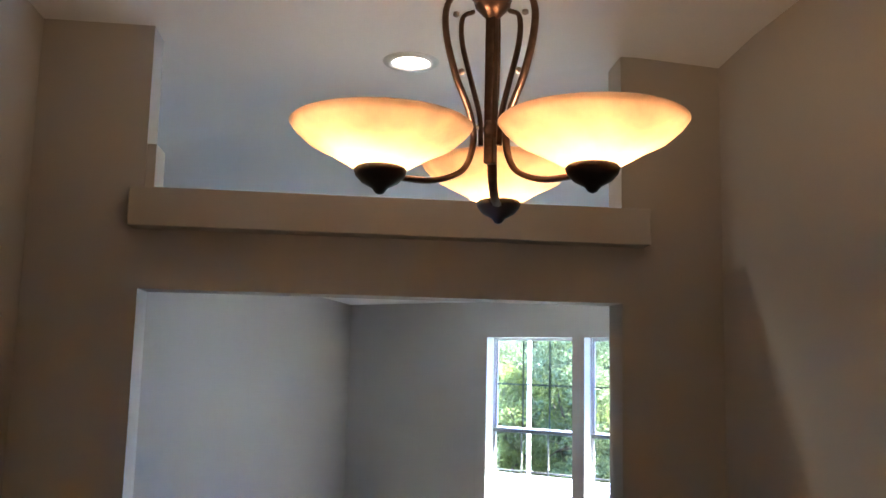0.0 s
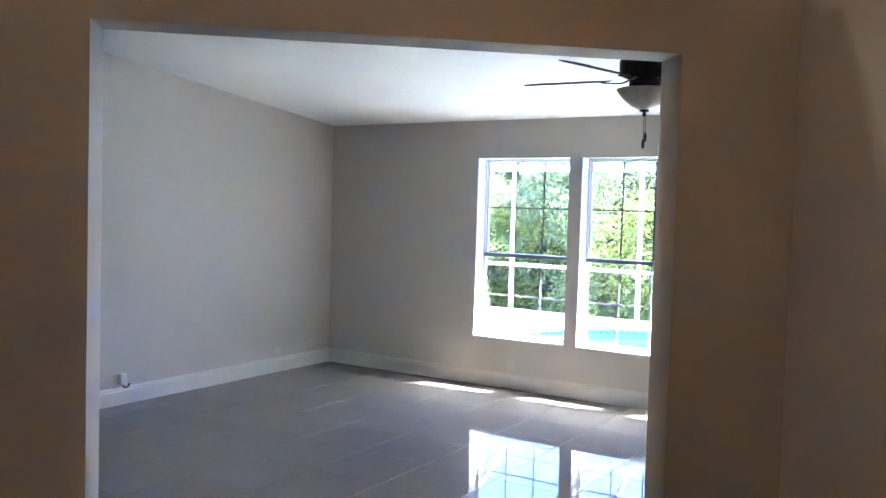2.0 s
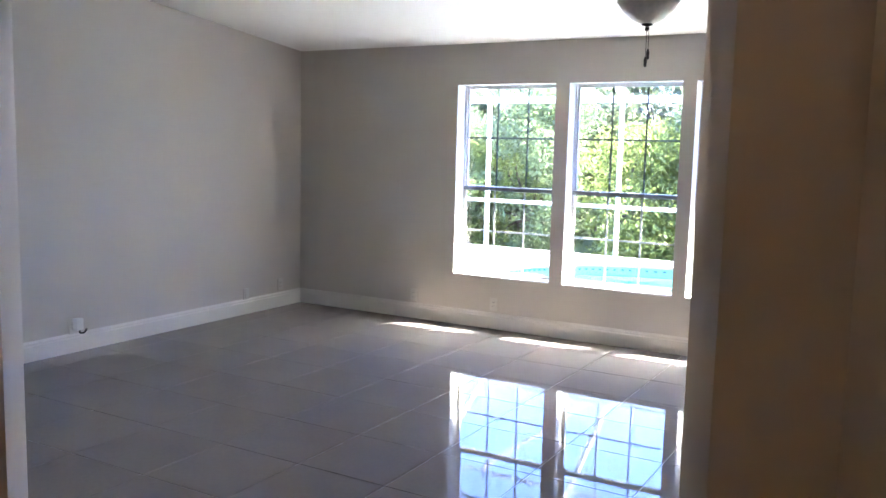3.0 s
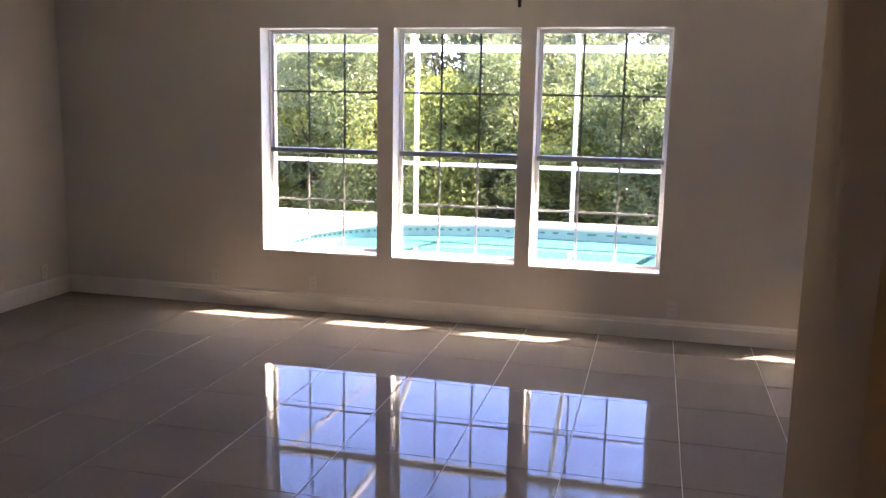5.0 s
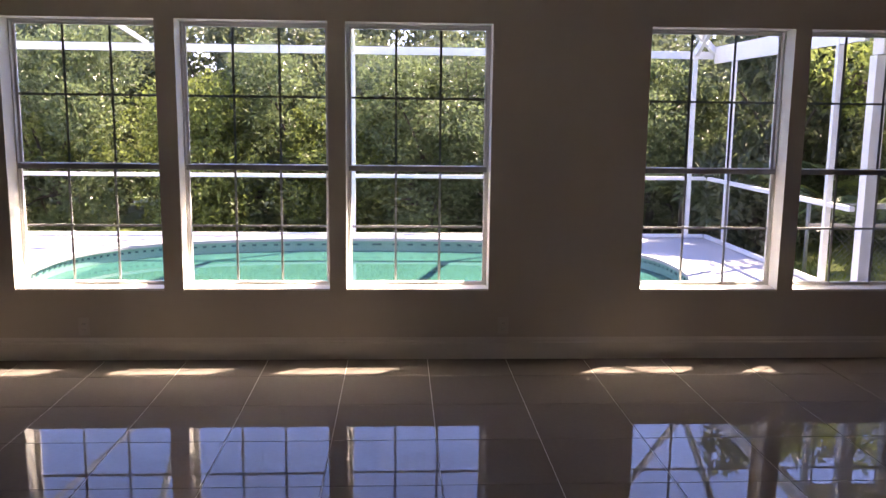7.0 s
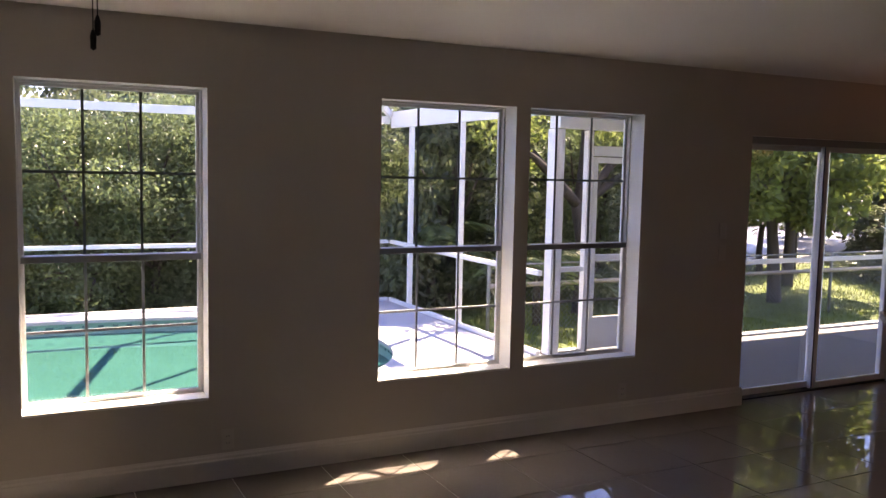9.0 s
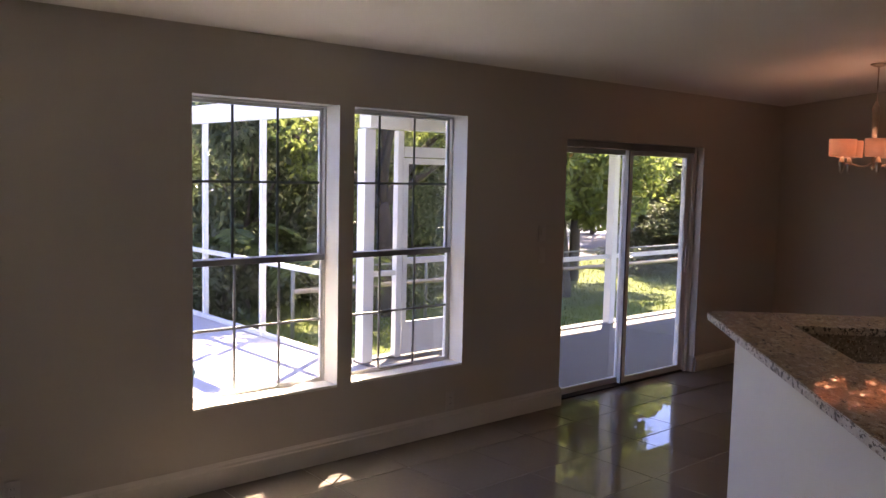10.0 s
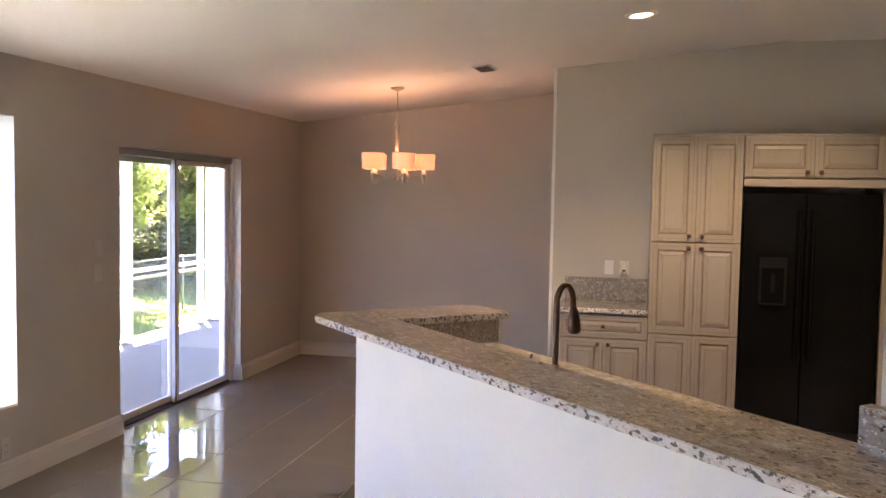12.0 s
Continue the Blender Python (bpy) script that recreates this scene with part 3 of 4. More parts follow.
# ---- kitchen cabinets on the far wall ----
def raised_door(name, parent, y0, y1, z0, z1, knob=None, x=9.98):
    """A glazed raised-panel front that faces -x, from y0 to y1."""
    d = new(name)
    d.parent = parent
    bm = bmesh.new()
    t = 0.02
    rail = min(0.055, (z1 - z0) * 0.24)
    a, b, c, e = y0 + 0.002, y1 - 0.002, z0 + 0.002, z1 - 0.002
    for lo, hi in (((x - t, a, c), (x, a + rail, e)), ((x - t, b - rail, c), (x, b, e)), ((x - t, a + rail, c), (x, b - rail, c + rail)), ((x - t, a + rail, e - rail), (x, b - rail, e))):
        block(bm, lo, hi, 0.003)
    part("stile_frame", bm, CABINET, d)
    part("groove", boxed((x - 0.008, a + rail - 0.002, c + rail - 0.002), (x - 0.001, b - rail + 0.002, e - rail + 0.002)), GLAZE, d)
    bm = bmesh.new()
    block(bm, (x - 0.013, a + rail + 0.006, c + rail + 0.006), (x - 0.0081, b - rail - 0.006, e - rail - 0.006), 0.002)
    part("bead", bm, GLAZE, d)
    bm = bmesh.new()
    g = rail + 0.012
    q = [(x - 0.0135, g), (x - 0.020, g + 0.022)]
    rings = [[bm.verts.new((px, yy, zz)) for yy, zz in ((a + o, c + o), (b - o, c + o), (b - o, e - o), (a + o, e - o))] for px, o in q]
    for i in range(4):
        j = (i + 1) % 4
        bm.faces.new((rings[0][i], rings[1][i], rings[1][j], rings[0][j]))
    bm.faces.new(rings[1][::-1])
    bmesh.ops.recalc_face_normals(bm, faces=bm.faces[:])
    for f in bm.faces:
        if f.normal.x > 0:
            f.normal_flip()
    part("raised_panel", bm, CABINET, d)
    for where, o, w, face in (("outer_glaze_line", rail * 0.42, 0.004, x - t - 0.0008), ("inner_glaze_line", g + 0.026, 0.0035, x - 0.0208)):
        bm = bmesh.new()
        loops = []
        for px, q in ((face + 0.0012, o), (face, o), (face, o + w), (face + 0.0012, o + w)):
            loops.append([bm.verts.new((px, yy, zz)) for yy, zz in ((a + q, c + q), (b - q, c + q), (b - q, e - q), (a + q, e - q))])
        for m0, m1 in zip(loops, loops[1:] + loops[:1]):
            for i in range(4):
                bm.faces.new((m0[i], m1[i], m1[(i + 1) % 4], m0[(i + 1) % 4]))
        bmesh.ops.recalc_face_normals(bm, faces=bm.faces[:])
        part(where, bm, GLAZE, d)
    if knob:
        k = lathe([(0, 0), (0.006, 0), (0.006, 0.012), (0.014, 0.016), (0.016, 0.024), (0.010, 0.030), (0, 0.031)], 16, m=pose(x - t, knob[0], knob[1], 0, -90, 0))
        part("knob", k, BRONZE, d, smooth=True)
    return d


def cabinet(name, label, y0, y1, z0, z1, fronts, toe=0.0, x=9.98, category="cabinet"):
    c = thing(name, label, category)
    part("body", boxed((x + 0.001, y0, z0 + toe), (10.549, y1, z1), 0.002), CABINET, c)
    if toe:
        part("toe_kick", boxed((x + 0.07, y0 + 0.001, z0 + 0.001), (10.54, y1 - 0.001, z0 + toe - 0.001)), GLAZE, c)
    for kind, a, b, lo, hi, kn in fronts:
        raised_door(kind, c, a, b, lo, hi, kn, x)
    return c


Y = [-2.995, -3.645, -4.285, -5.235]
m = (Y[1] + Y[2]) / 2
pantry = cabinet("pantry_cabinet", "tall cream glazed pantry cabinet with six raised-panel doors", Y[2] + 0.002, Y[1] - 0.002, 0, 2.215, [
    ("door", m, Y[1], 1.43, 2.205, (m + 0.045, 1.475)), ("door", Y[2], m, 1.43, 2.205, (m - 0.045, 1.475)),
    ("door", m, Y[1], 0.745, 1.425, (m + 0.045, 1.385)), ("door", Y[2], m, 0.745, 1.425, (m - 0.045, 1.385)),
    ("door", m, Y[1], 0.105, 0.74, None), ("door", Y[2], m, 0.105, 0.74, None)], toe=0.1)
part("cornice", boxed((9.955, Y[2] + 0.002, 2.206), (9.979, Y[1] + 0.004, 2.222), 0.003), CABINET, pantry)
m = (Y[0] + Y[1]) / 2
cabinet("base_cabinet", "cream glazed base cabinet, one drawer over two doors", Y[1], Y[0], 0, 0.874, [
    ("drawer", Y[1], Y[0], 0.69, 0.865, (m, 0.778)), ("door", m, Y[0], 0.105, 0.68, (m + 0.04, 0.64)), ("door", Y[1], m, 0.105, 0.68, (m - 0.04, 0.64))], toe=0.1)
m = (Y[2] + Y[3]) / 2
over = cabinet("over_fridge_cabinet", "cream glazed two-door cabinet over the black refrigerator", Y[3], Y[2] - 0.002, 1.905, 2.215, [
    ("door", m, Y[2] - 0.004, 1.915, 2.205, (m + 0.045, 1.95)), ("door", Y[3], m, 1.915, 2.205, (m - 0.045, 1.95))])
part("rail_moulding", boxed((9.955, Y[3], 1.845), (10.0, Y[2] - 0.004, 1.900), 0.008), CABINET, over)
part("cornice", boxed((9.955, Y[3], 2.206), (9.979, Y[2] - 0.003, 2.222), 0.003), CABINET, over)
side = thing("fridge_side_panel", "cream painted upright panel closing the refrigerator alcove", "panel")
part("panel", boxed((9.96, Y[3] - 0.05, 0.001), (10.549, Y[3] - 0.002, 2.215), 0.002), CABINET, side)

wall_top = thing("wall_counter", "speckled granite counter with an upstand on the base cabinet", "countertop")
part("slab", rough_edges(boxed((9.945, Y[1] + 0.001, 0.876), (10.548, Y[0] + 0.03, 0.913), 0.004)), [GRANITE_GREY, GRANITE_EDGE], wall_top)
part("upstand", boxed((10.525, Y[1] + 0.001, 0.914), (10.548, Y[0] + 0.015, 1.095), 0.002), GRANITE_GREY, wall_top)

fridge = thing("refrigerator", "black side-by-side refrigerator with a water dispenser, doors closed", "refrigerator", pose(9.955, -4.29, 0))
FW = 0.93
part("cabinet_box", boxed((0.055, -FW, 0.03), (0.59, 0, 1.80), 0.004), BLACK_MATTE, fridge)
split = -0.43
left = part("freezer_door", boxed((0, split + 0.003, 0.09), (0.052, -0.012, 1.795), 0.012), BLACK, fridge)
right = part("fridge_door", boxed((0, -FW + 0.004, 0.09), (0.052, split - 0.003, 1.795), 0.012), BLACK, fridge)
for door_part, y in ((left, split + 0.045), (right, split - 0.045)):
    part("handle", tube(curve_points([(0.002, y, 0.62), (-0.045, y, 0.68), (-0.052, y, 1.15), (-0.045, y, 1.62), (0.002, y, 1.68)], 6), 0.012, 10), BLACK, door_part)
disp = part("dispenser", boxed((-0.006, -0.33, 0.98), (0.0, -0.11, 1.36), 0.003), BLACK, left)
bm = bmesh.new()
for lo, hi in (((-0.012, -0.315, 1.0), (-0.0065, -0.295, 1.26)), ((-0.012, -0.145, 1.0), (-0.0065, -0.125, 1.26)), ((-0.012, -0.315, 1.26), (-0.0065, -0.125, 1.34)), ((-0.03, -0.30, 0.995), (-0.0065, -0.14, 1.01))):
    block(bm, lo, hi, 0.002)
part("dispenser_surround", bm, BLACK_SATIN, disp)
part("dispenser_paddle", boxed((-0.014, -0.235, 1.08), (-0.0065, -0.205, 1.22), 0.002), BLACK_SATIN, disp)
part("grille", boxed((0.02, -FW + 0.02, 0.0), (0.5, -0.02, 0.085), 0.003), BLACK_MATTE, fridge)


# ---- small wall fittings ----
def plate(name, label, m, socket=True, category="power outlet"):
    """A cover plate whose back lies on local y = 0 and which faces -y."""
    o = thing(name, label, category, m)
    mate = PLASTIC if m.translation.x > 10 else PLATE
    part("plate", boxed((-0.036, -0.007, -0.058), (0.036, -0.0005, 0.058), 0.002), mate, o)
    if socket:
        for z in (-0.02, 0.02):
            s = part("receptacle", boxed((-0.017, -0.010, z - 0.014), (0.017, -0.0072, z + 0.014), 0.002), mate, o)
            part("slots", block(boxed((-0.008, -0.0108, z - 0.005), (-0.006, -0.0101, z + 0.005)), (0.006, -0.0108, z - 0.005), (0.008, -0.0101, z + 0.005)), BLACK_MATTE, s)
    else:
        part("rocker", boxed((-0.016, -0.011, -0.033), (0.016, -0.0072, 0.033), 0.002), mate, o)
    return o


WHITE_OUT = "white duplex power outlet set in the wall just over the baseboard"
for k, x in enumerate((1.365, 2.20, 4.905, 7.66)):
    tagged(plate("power_outlet", WHITE_OUT, pose(x, 0, 0.222)), group="power outlets along the window wall")
plate("power_outlet", WHITE_OUT, pose(0, -0.31, 0.222, 0, 0, 90))
plate("coax_plate", "small painted cable jack plate on the wall by the baseboard", pose(0, -0.79, 0.185, 0, 0, 90), False, "cable jack")
hub = plate("power_outlet", "white duplex power outlet holding a plugged-in adapter", pose(0, -2.65, 0.20, 0, 0, 90))
adapter = thing("plug_adapter", "white plug-in adapter with a short grey cable stub in the outlet", "adapter", pose(0, -2.63, 0.215, 0, 0, 90))
part("case", boxed((-0.03, -0.062, -0.045), (0.03, -0.0112, 0.045), 0.008), PLASTIC, adapter)
part("cable", tube(curve_points([(0.0, -0.05, -0.045), (0.005, -0.055, -0.065), (0.03, -0.07, -0.06), (0.045, -0.075, -0.035)], 6), 0.007, 8), BLACK_MATTE, adapter)
for z in (1.343, 1.178):
    plate("light_switch", "white rocker light switch on the wall beside the sliding door", pose(8.54, 0, z), False, "light switch")
plate("light_switch", "white switch plate over the granite upstand", pose(10.55, -3.333, 1.18, 0, 0, -90), False, "light switch")
plate("power_outlet", "white outlet over the granite upstand with a freshener plugged in", pose(10.55, -3.455, 1.18, 0, 0, -90))
fresh = thing("air_freshener", "small white plug-in air freshener with a dark front", "air freshener", pose(10.55, -3.455, 1.185, 0, 0, -90))
part("case", lathe([(0, -0.05), (0.022, -0.05), (0.026, -0.03), (0.026, 0.03), (0.02, 0.05), (0, 0.052)], 20, m=Matrix.Translation((0, -0.038, 0))), PLASTIC, fresh, smooth=True)
part("vent_slot", boxed((-0.012, -0.070, -0.032), (0.012, -0.0645, -0.016), 0.002), BLACK_MATTE, fresh)


def ceiling_z(y):
    return LOW - SLOPE * y if y > RIDGE else FLAT


def tilt(y):
    return -math.degrees(math.atan(SLOPE)) if y > RIDGE else 0


def downlight(x, y, watts):
    d = thing("downlight", "lit recessed downlight with a white trim ring", "downlight", pose(x, y, ceiling_z(y), tilt(y), 0, 0), "downlights in the ceiling")
    part("trim_ring", lathe([(0.066, -0.001), (0.068, -0.009), (0.085, -0.010), (0.100, -0.006), (0.102, -0.001)], 40), PLASTIC, d, smooth=True)
    part("lens", lathe([(0, -0.003), (0.0655, -0.0035), (0.0655, -0.001)], 40), LED, d, smooth=True)
    lamp = new("downlight_lamp", bpy.data.lights.new("downlight_lamp", "SPOT"))
    lamp.data.energy, lamp.data.color, lamp.data.spot_size, lamp.data.spot_blend, lamp.data.shadow_soft_size = watts, (1.0, 0.84, 0.70), radians(125), 0.7, 0.06
    lamp.matrix_world = pose(x, y, ceiling_z(y) - 0.03)
    return d


downlight(8.90, -3.53, 2.6)
downlight(8.95, -4.60, 2.6)
downlight(4.407, -4.976, 0.9)

vent = thing("ceiling_vent", "white metal ceiling air vent with dark slots, slightly skewed", "vent", pose(10.10, -2.345, ceiling_z(-2.345), tilt(-2.345), 0, -4))
part("frame", boxed((-0.13, -0.07, -0.012), (0.13, 0.07, -0.0005), 0.003), PLASTIC, vent)
part("backing", boxed((-0.115, -0.056, -0.0135), (0.115, 0.056, -0.0122)), BLACK_MATTE, vent)
for k in range(5):
    part("slat", boxed((-0.115, -0.047 + k * 0.022, -0.018), (0.115, -0.044 + k * 0.022, -0.0137)), ALU_GREY, vent)


# ---- foyer chandelier ----
chand = thing("foyer_chandelier", "bronze three-arm chandelier with lit amber alabaster glass bowls", "chandelier", pose(5.437, -6.137, 2.158))
part("stem", lathe([(0, 0.40), (0.012, 0.40), (0.012, 0.47), (0.028, 0.49), (0.022, 0.52), (0.007, 0.54), (0.007, 0.80), (0, 0.80)], 20), BRONZE, chand, smooth=True)
part("canopy", lathe([(0.0, 0.78), (0.02, 0.785), (0.06, 0.81), (0.065, 0.838), (0, 0.840)], 32), BRONZE, chand, smooth=True)
part("hub", lathe([(0, 0.335), (0.010, 0.338), (0.030, 0.358), (0.036, 0.38), (0.026, 0.405), (0.012, 0.42), (0, 0.422)], 28), BRONZE, chand, smooth=True)
part("centre_rod", boxed((-0.009, -0.009, 0.08), (0.009, 0.009, 0.36), 0.003), BRONZE, chand)
part("finial", lathe([(0, 0.12), (0.010, 0.125), (0.014, 0.14), (0.010, 0.155), (0, 0.16)], 20), BRONZE, chand, smooth=True)
arm_turn = math.degrees(math.atan2(0.864, -0.504)) - 4.6
for k in range(3):
    a = arm_turn + 120 * k
    turn = pose(0, 0, 0, 0, 0, a)
    arm_line = [(0.022, 0, 0.36), (0.056, 0, 0.385), (0.084, 0, 0.35), (0.086, 0, 0.30), (0.068, 0, 0.23), (0.040, 0, 0.165), (0.032, 0, 0.115), (0.050, 0, 0.065), (0.10, 0, 0.042), (0.155, 0, 0.040), (0.195, 0, 0.046)]
    arm = part("arm", tube(curve_points(arm_line, 6), 0.0085, 10, flat=0.62), BRONZE, chand, m=turn)
    scroll = [(0.036, 0, 0.345), (0.056, 0, 0.33), (0.056, 0, 0.285), (0.038, 0, 0.22), (0.021, 0, 0.16), (0.018, 0, 0.11)]
    part("scroll", tube(curve_points(scroll, 6), 0.0065, 10, flat=0.62), BRONZE, arm)
    for bx, bz in ((0.068, 0.335), (0.056, 0.235), (0.028, 0.14)):
        part("ball_joint", lathe([(0, -0.006), (0.0055, -0.003), (0.0055, 0.003), (0, 0.006)], 12, m=Matrix.Translation((bx, 0, bz))), NICKEL, arm, smooth=True)
    cup = part("cup", lathe([(0, 0.008), (0.007, 0.011), (0.013, 0.019), (0.030, 0.028), (0.040, 0.039), (0.043, 0.048), (0.038, 0.054), (0, 0.055)], 32, m=Matrix.Translation((0.195, 0, 0))), BRONZE_DARK, chand, smooth=True, m=turn)
    bowl = part("bowl", lathe([(0.030, 0.050), (0.052, 0.056), (0.085, 0.075), (0.118, 0.091), (0.140, 0.110), (0.149, 0.122), (0.147, 0.124), (0.137, 0.112), (0.114, 0.095), (0.082, 0.077), (0.050, 0.061), (0.030, 0.056)], 56, m=Matrix.Translation((0.195, 0, 0))), ALABASTER, chand, smooth=True, m=turn)
    part("bulb", lathe([(0, 0.060), (0.014, 0.064), (0.028, 0.088), (0.026, 0.108), (0, 0.120)], 20, m=Matrix.Translation((0.195, 0, 0))), BULB, bowl, smooth=True)
    lamp = new("bowl_lamp", bpy.data.lights.new("bowl_lamp", "POINT"))
    lamp.data.energy, lamp.data.color, lamp.data.shadow_soft_size = 0.068, (1.0, 0.59, 0.37), 0.03
    at = pose(5.437, -6.137, 2.158) @ turn @ Vector((0.195, 0, 0.118))
    lamp.location = at


# ---- dining chandelier ----
chand = thing("dining_chandelier", "brushed nickel five-arm chandelier with lit white drum shades on a chain", "chandelier", pose(10.55, -1.51, 1.86, 0, 0, 67))
top = ceiling_z(-1.51) - 1.86
part("canopy", lathe([(0, top - 0.03), (0.02, top - 0.028), (0.055, top - 0.015), (0.062, top - 0.004), (0, top - 0.003)], 28), NICKEL, chand, smooth=True)
part("stem", lathe([(0, 0.0), (0.012, 0.004), (0.018, 0.03), (0.010, 0.05), (0.010, 0.20), (0.017, 0.23), (0.026, 0.42), (0.028, 0.47), (0.014, 0.50), (0.008, 0.52), (0, 0.525)], 24), NICKEL, chand, smooth=True)
part("cord", tube([(0, 0, 0.52), (0, 0, top - 0.02)], 0.005, 8), NICKEL, chand)
for k in range(5):
    turn = pose(0, 0, 0, 0, 0, 72 * k)
    R = 0.235
    part("arm", tube(curve_points([(0.01, 0, 0.06), (0.05, 0, 0.035), (0.11, 0, 0.03), (0.17, 0, 0.045), (R, 0, 0.055)], 6), 0.006, 10), NICKEL, chand, m=turn)
    part("cup", lathe([(0, -0.02), (0.010, -0.018), (0.013, 0.0), (0.018, 0.05), (0.026, 0.058), (0.020, 0.066), (0.012, 0.10), (0, 0.10)], 20, m=Matrix.Translation((R, 0, 0))), NICKEL, chand, smooth=True, m=turn)
    shade = part("shade", lathe([(0.092, 0.102), (0.097, 0.232), (0.095, 0.232), (0.090, 0.102)], 40, m=Matrix.Translation((R, 0, 0))), LINEN, chand, smooth=True, m=turn)
    part("bulb", lathe([(0, 0.105), (0.012, 0.11), (0.024, 0.15), (0.02, 0.185), (0, 0.20)], 16, m=Matrix.Translation((R, 0, 0))), BULB_DIM, shade, smooth=True)
for k in range(5):
    lamp = new("dining_lamp", bpy.data.lights.new("dining_lamp", "POINT"))
    lamp.data.energy, lamp.data.color, lamp.data.shadow_soft_size = 0.072, (1.0, 0.56, 0.42), 0.025
    lamp.location = pose(10.55, -1.51, 1.86, 0, 0, 67 + 72 * k) @ Vector((0.235, 0, 0.215))


# ---- ceiling fan ----
FX, FY = 4.085, -2.06
fan = thing("ceiling_fan", "dark bronze five-blade ceiling fan with a frosted bowl light", "ceiling fan", pose(FX, FY, 0))
top = ceiling_z(FY)
part("canopy", lathe([(0, top - 0.075), (0.03, top - 0.07), (0.065, top - 0.03), (0.07, top + 0.006), (0, top + 0.006)], 32), BRONZE_DARK, fan, smooth=True)
part("motor", lathe([(0, 2.41), (0.09, 2.412), (0.095, 2.43), (0.095, 2.47), (0.140, 2.485), (0.154, 2.51), (0.156, 2.57), (0.140, 2.60), (0.10, 2.625), (0.03, 2.64), (0.03, top - 0.06), (0, top - 0.06)], 40), BRONZE_DARK, fan, smooth=True)
part("light_bowl", lathe([(0.0, 2.285), (0.034, 2.288), (0.084, 2.310), (0.134, 2.355), (0.169, 2.405), (0.167, 2.409), (0, 2.409)], 40), FROST, fan, smooth=True)
part("finial", lathe([(0, 2.245), (0.008, 2.25), (0.012, 2.262), (0.006, 2.272), (0.03, 2.280), (0.028, 2.289), (0, 2.2895)], 20), BRONZE_DARK, fan, smooth=True)
for dx, low in ((0.0, 2.06), (0.012, 2.10)):
    part("pull_chain", tube([(dx, 0, 2.25 if dx == 0 else 2.27), (dx, 0, low + 0.05)], 0.0018, 6), BRONZE_DARK, fan)
    part("chain_knob", lathe([(0, low - 0.005), (0.008, low), (0.009, low + 0.035), (0.004, low + 0.052), (0, low + 0.053)], 14, m=Matrix.Translation((dx, 0, 0))), BRONZE_DARK, fan, smooth=True)
for k in range(5):
    turn = pose(0, 0, 0, 0, 0, 184 + 72 * k)
    blade = bmesh.new()
    outline = [(0.22, -0.052), (0.30, -0.062), (0.70, -0.072), (0.76, -0.060), (0.78, 0.0), (0.76, 0.060), (0.70, 0.072), (0.30, 0.062), (0.22, 0.052)]
    prism(outline, 0, 0.006, 0.0015, bm=blade)
    for v in blade.verts:
        v.co = pose(0, 0, 2.465, -12, 0, 0) @ v.co
    part("blade", blade, BLADE_BLACK, fan, m=turn)
    part("blade_iron", tube(curve_points([(0.08, 0, 2.478), (0.13, 0, 2.455), (0.18, 0, 2.452), (0.27, 0, 2.459)], 5), 0.016, 8, flat=0.3), BRONZE_DARK, fan, m=turn)


# ---- outdoors ----
bm = bmesh.new()
bm.faces.new([bm.verts.new(p) for p in ((-400, -400, -0.40), (400, -400, -0.40), (400, 400, -0.40), (-400, 400, -0.40))])
tagged(part("ground", bm, GRASS), kind="structure")

POOL_C, POOL_A, POOL_B = (3.85, 3.72), 3.45, 2.10


def pool_line(grow, n=96):
    out = []
    for k in range(n):
        t = math.tau * k / n
        c, s = math.cos(t), math.sin(t)
        out.append((POOL_C[0] + (POOL_A + grow) * math.copysign(abs(c) ** 0.8, c), POOL_C[1] + (POOL_B + grow) * math.copysign(abs(s) ** 0.8, s)))
    return out


def ring(inner, outer, z0, z1, material, name, parent):
    bm = bmesh.new()
    n = len(inner)
    rows = [[bm.verts.new((*p, z)) for p in line] for line, z in ((inner, z0), (inner, z1), (outer, z1), (outer, z0))]
    for a, b in zip(rows, rows[1:]):
        for i in range(n):
            bm.faces.new((a[i], a[(i + 1) % n], b[(i + 1) % n], b[i]))
    bmesh.ops.recalc_face_normals(bm, faces=bm.faces[:])
    return part(name, bm, material, parent)


pool = thing("swimming_pool", "free-form swimming pool with blue-green water and a white rounded coping", "swimming pool")
ring(pool_line(0.0), pool_line(0.32), -0.099, -0.062, DECK, "coping", pool)
ring(pool_line(0.03), pool_line(0.10), -0.399, -0.1, POOLWALL, "pool_wall", pool)
line = pool_line(0.028)
bm = bmesh.new()
bm.faces.new([bm.verts.new((*p, -0.235)) for p in line])
part("water", bm, WATER, pool)
bm = bmesh.new()
fine = pool_line(0.022, 300)
for k in range(0, 300, 2):
    a, b = Vector(fine[k]), Vector(fine[(k + 1) % 300])
    d = (b - a)
    turn = math.degrees(math.atan2(d.y, d.x))
    if d.length > 0.03:
        block(bm, (-d.length * 0.4, -0.003, -0.012), (d.length * 0.4, 0.003, 0.012), m=pose(*((a + b) / 2), -0.145, 0, 0, turn))
tagged(part("waterline_tiles", bm, TILEBAND, pool), kind="stuff")

bm = bmesh.new()
outer = [(-9, 0.2), (8.62, 0.2), (8.62, 6.5), (-9, 6.5)]
eo = [bm.verts.new((*p, -0.10)) for p in outer]
ei = [bm.verts.new((*p, -0.10)) for p in pool_line(0.30)]
edges = [bm.edges.new((v[i], v[(i + 1) % len(v)])) for v in (eo, ei) for i in range(len(v))]
bmesh.ops.triangle_fill(bm, edges=edges, use_beauty=True)
for f in bm.faces:
    if f.normal.z < 0:
        f.normal_flip()
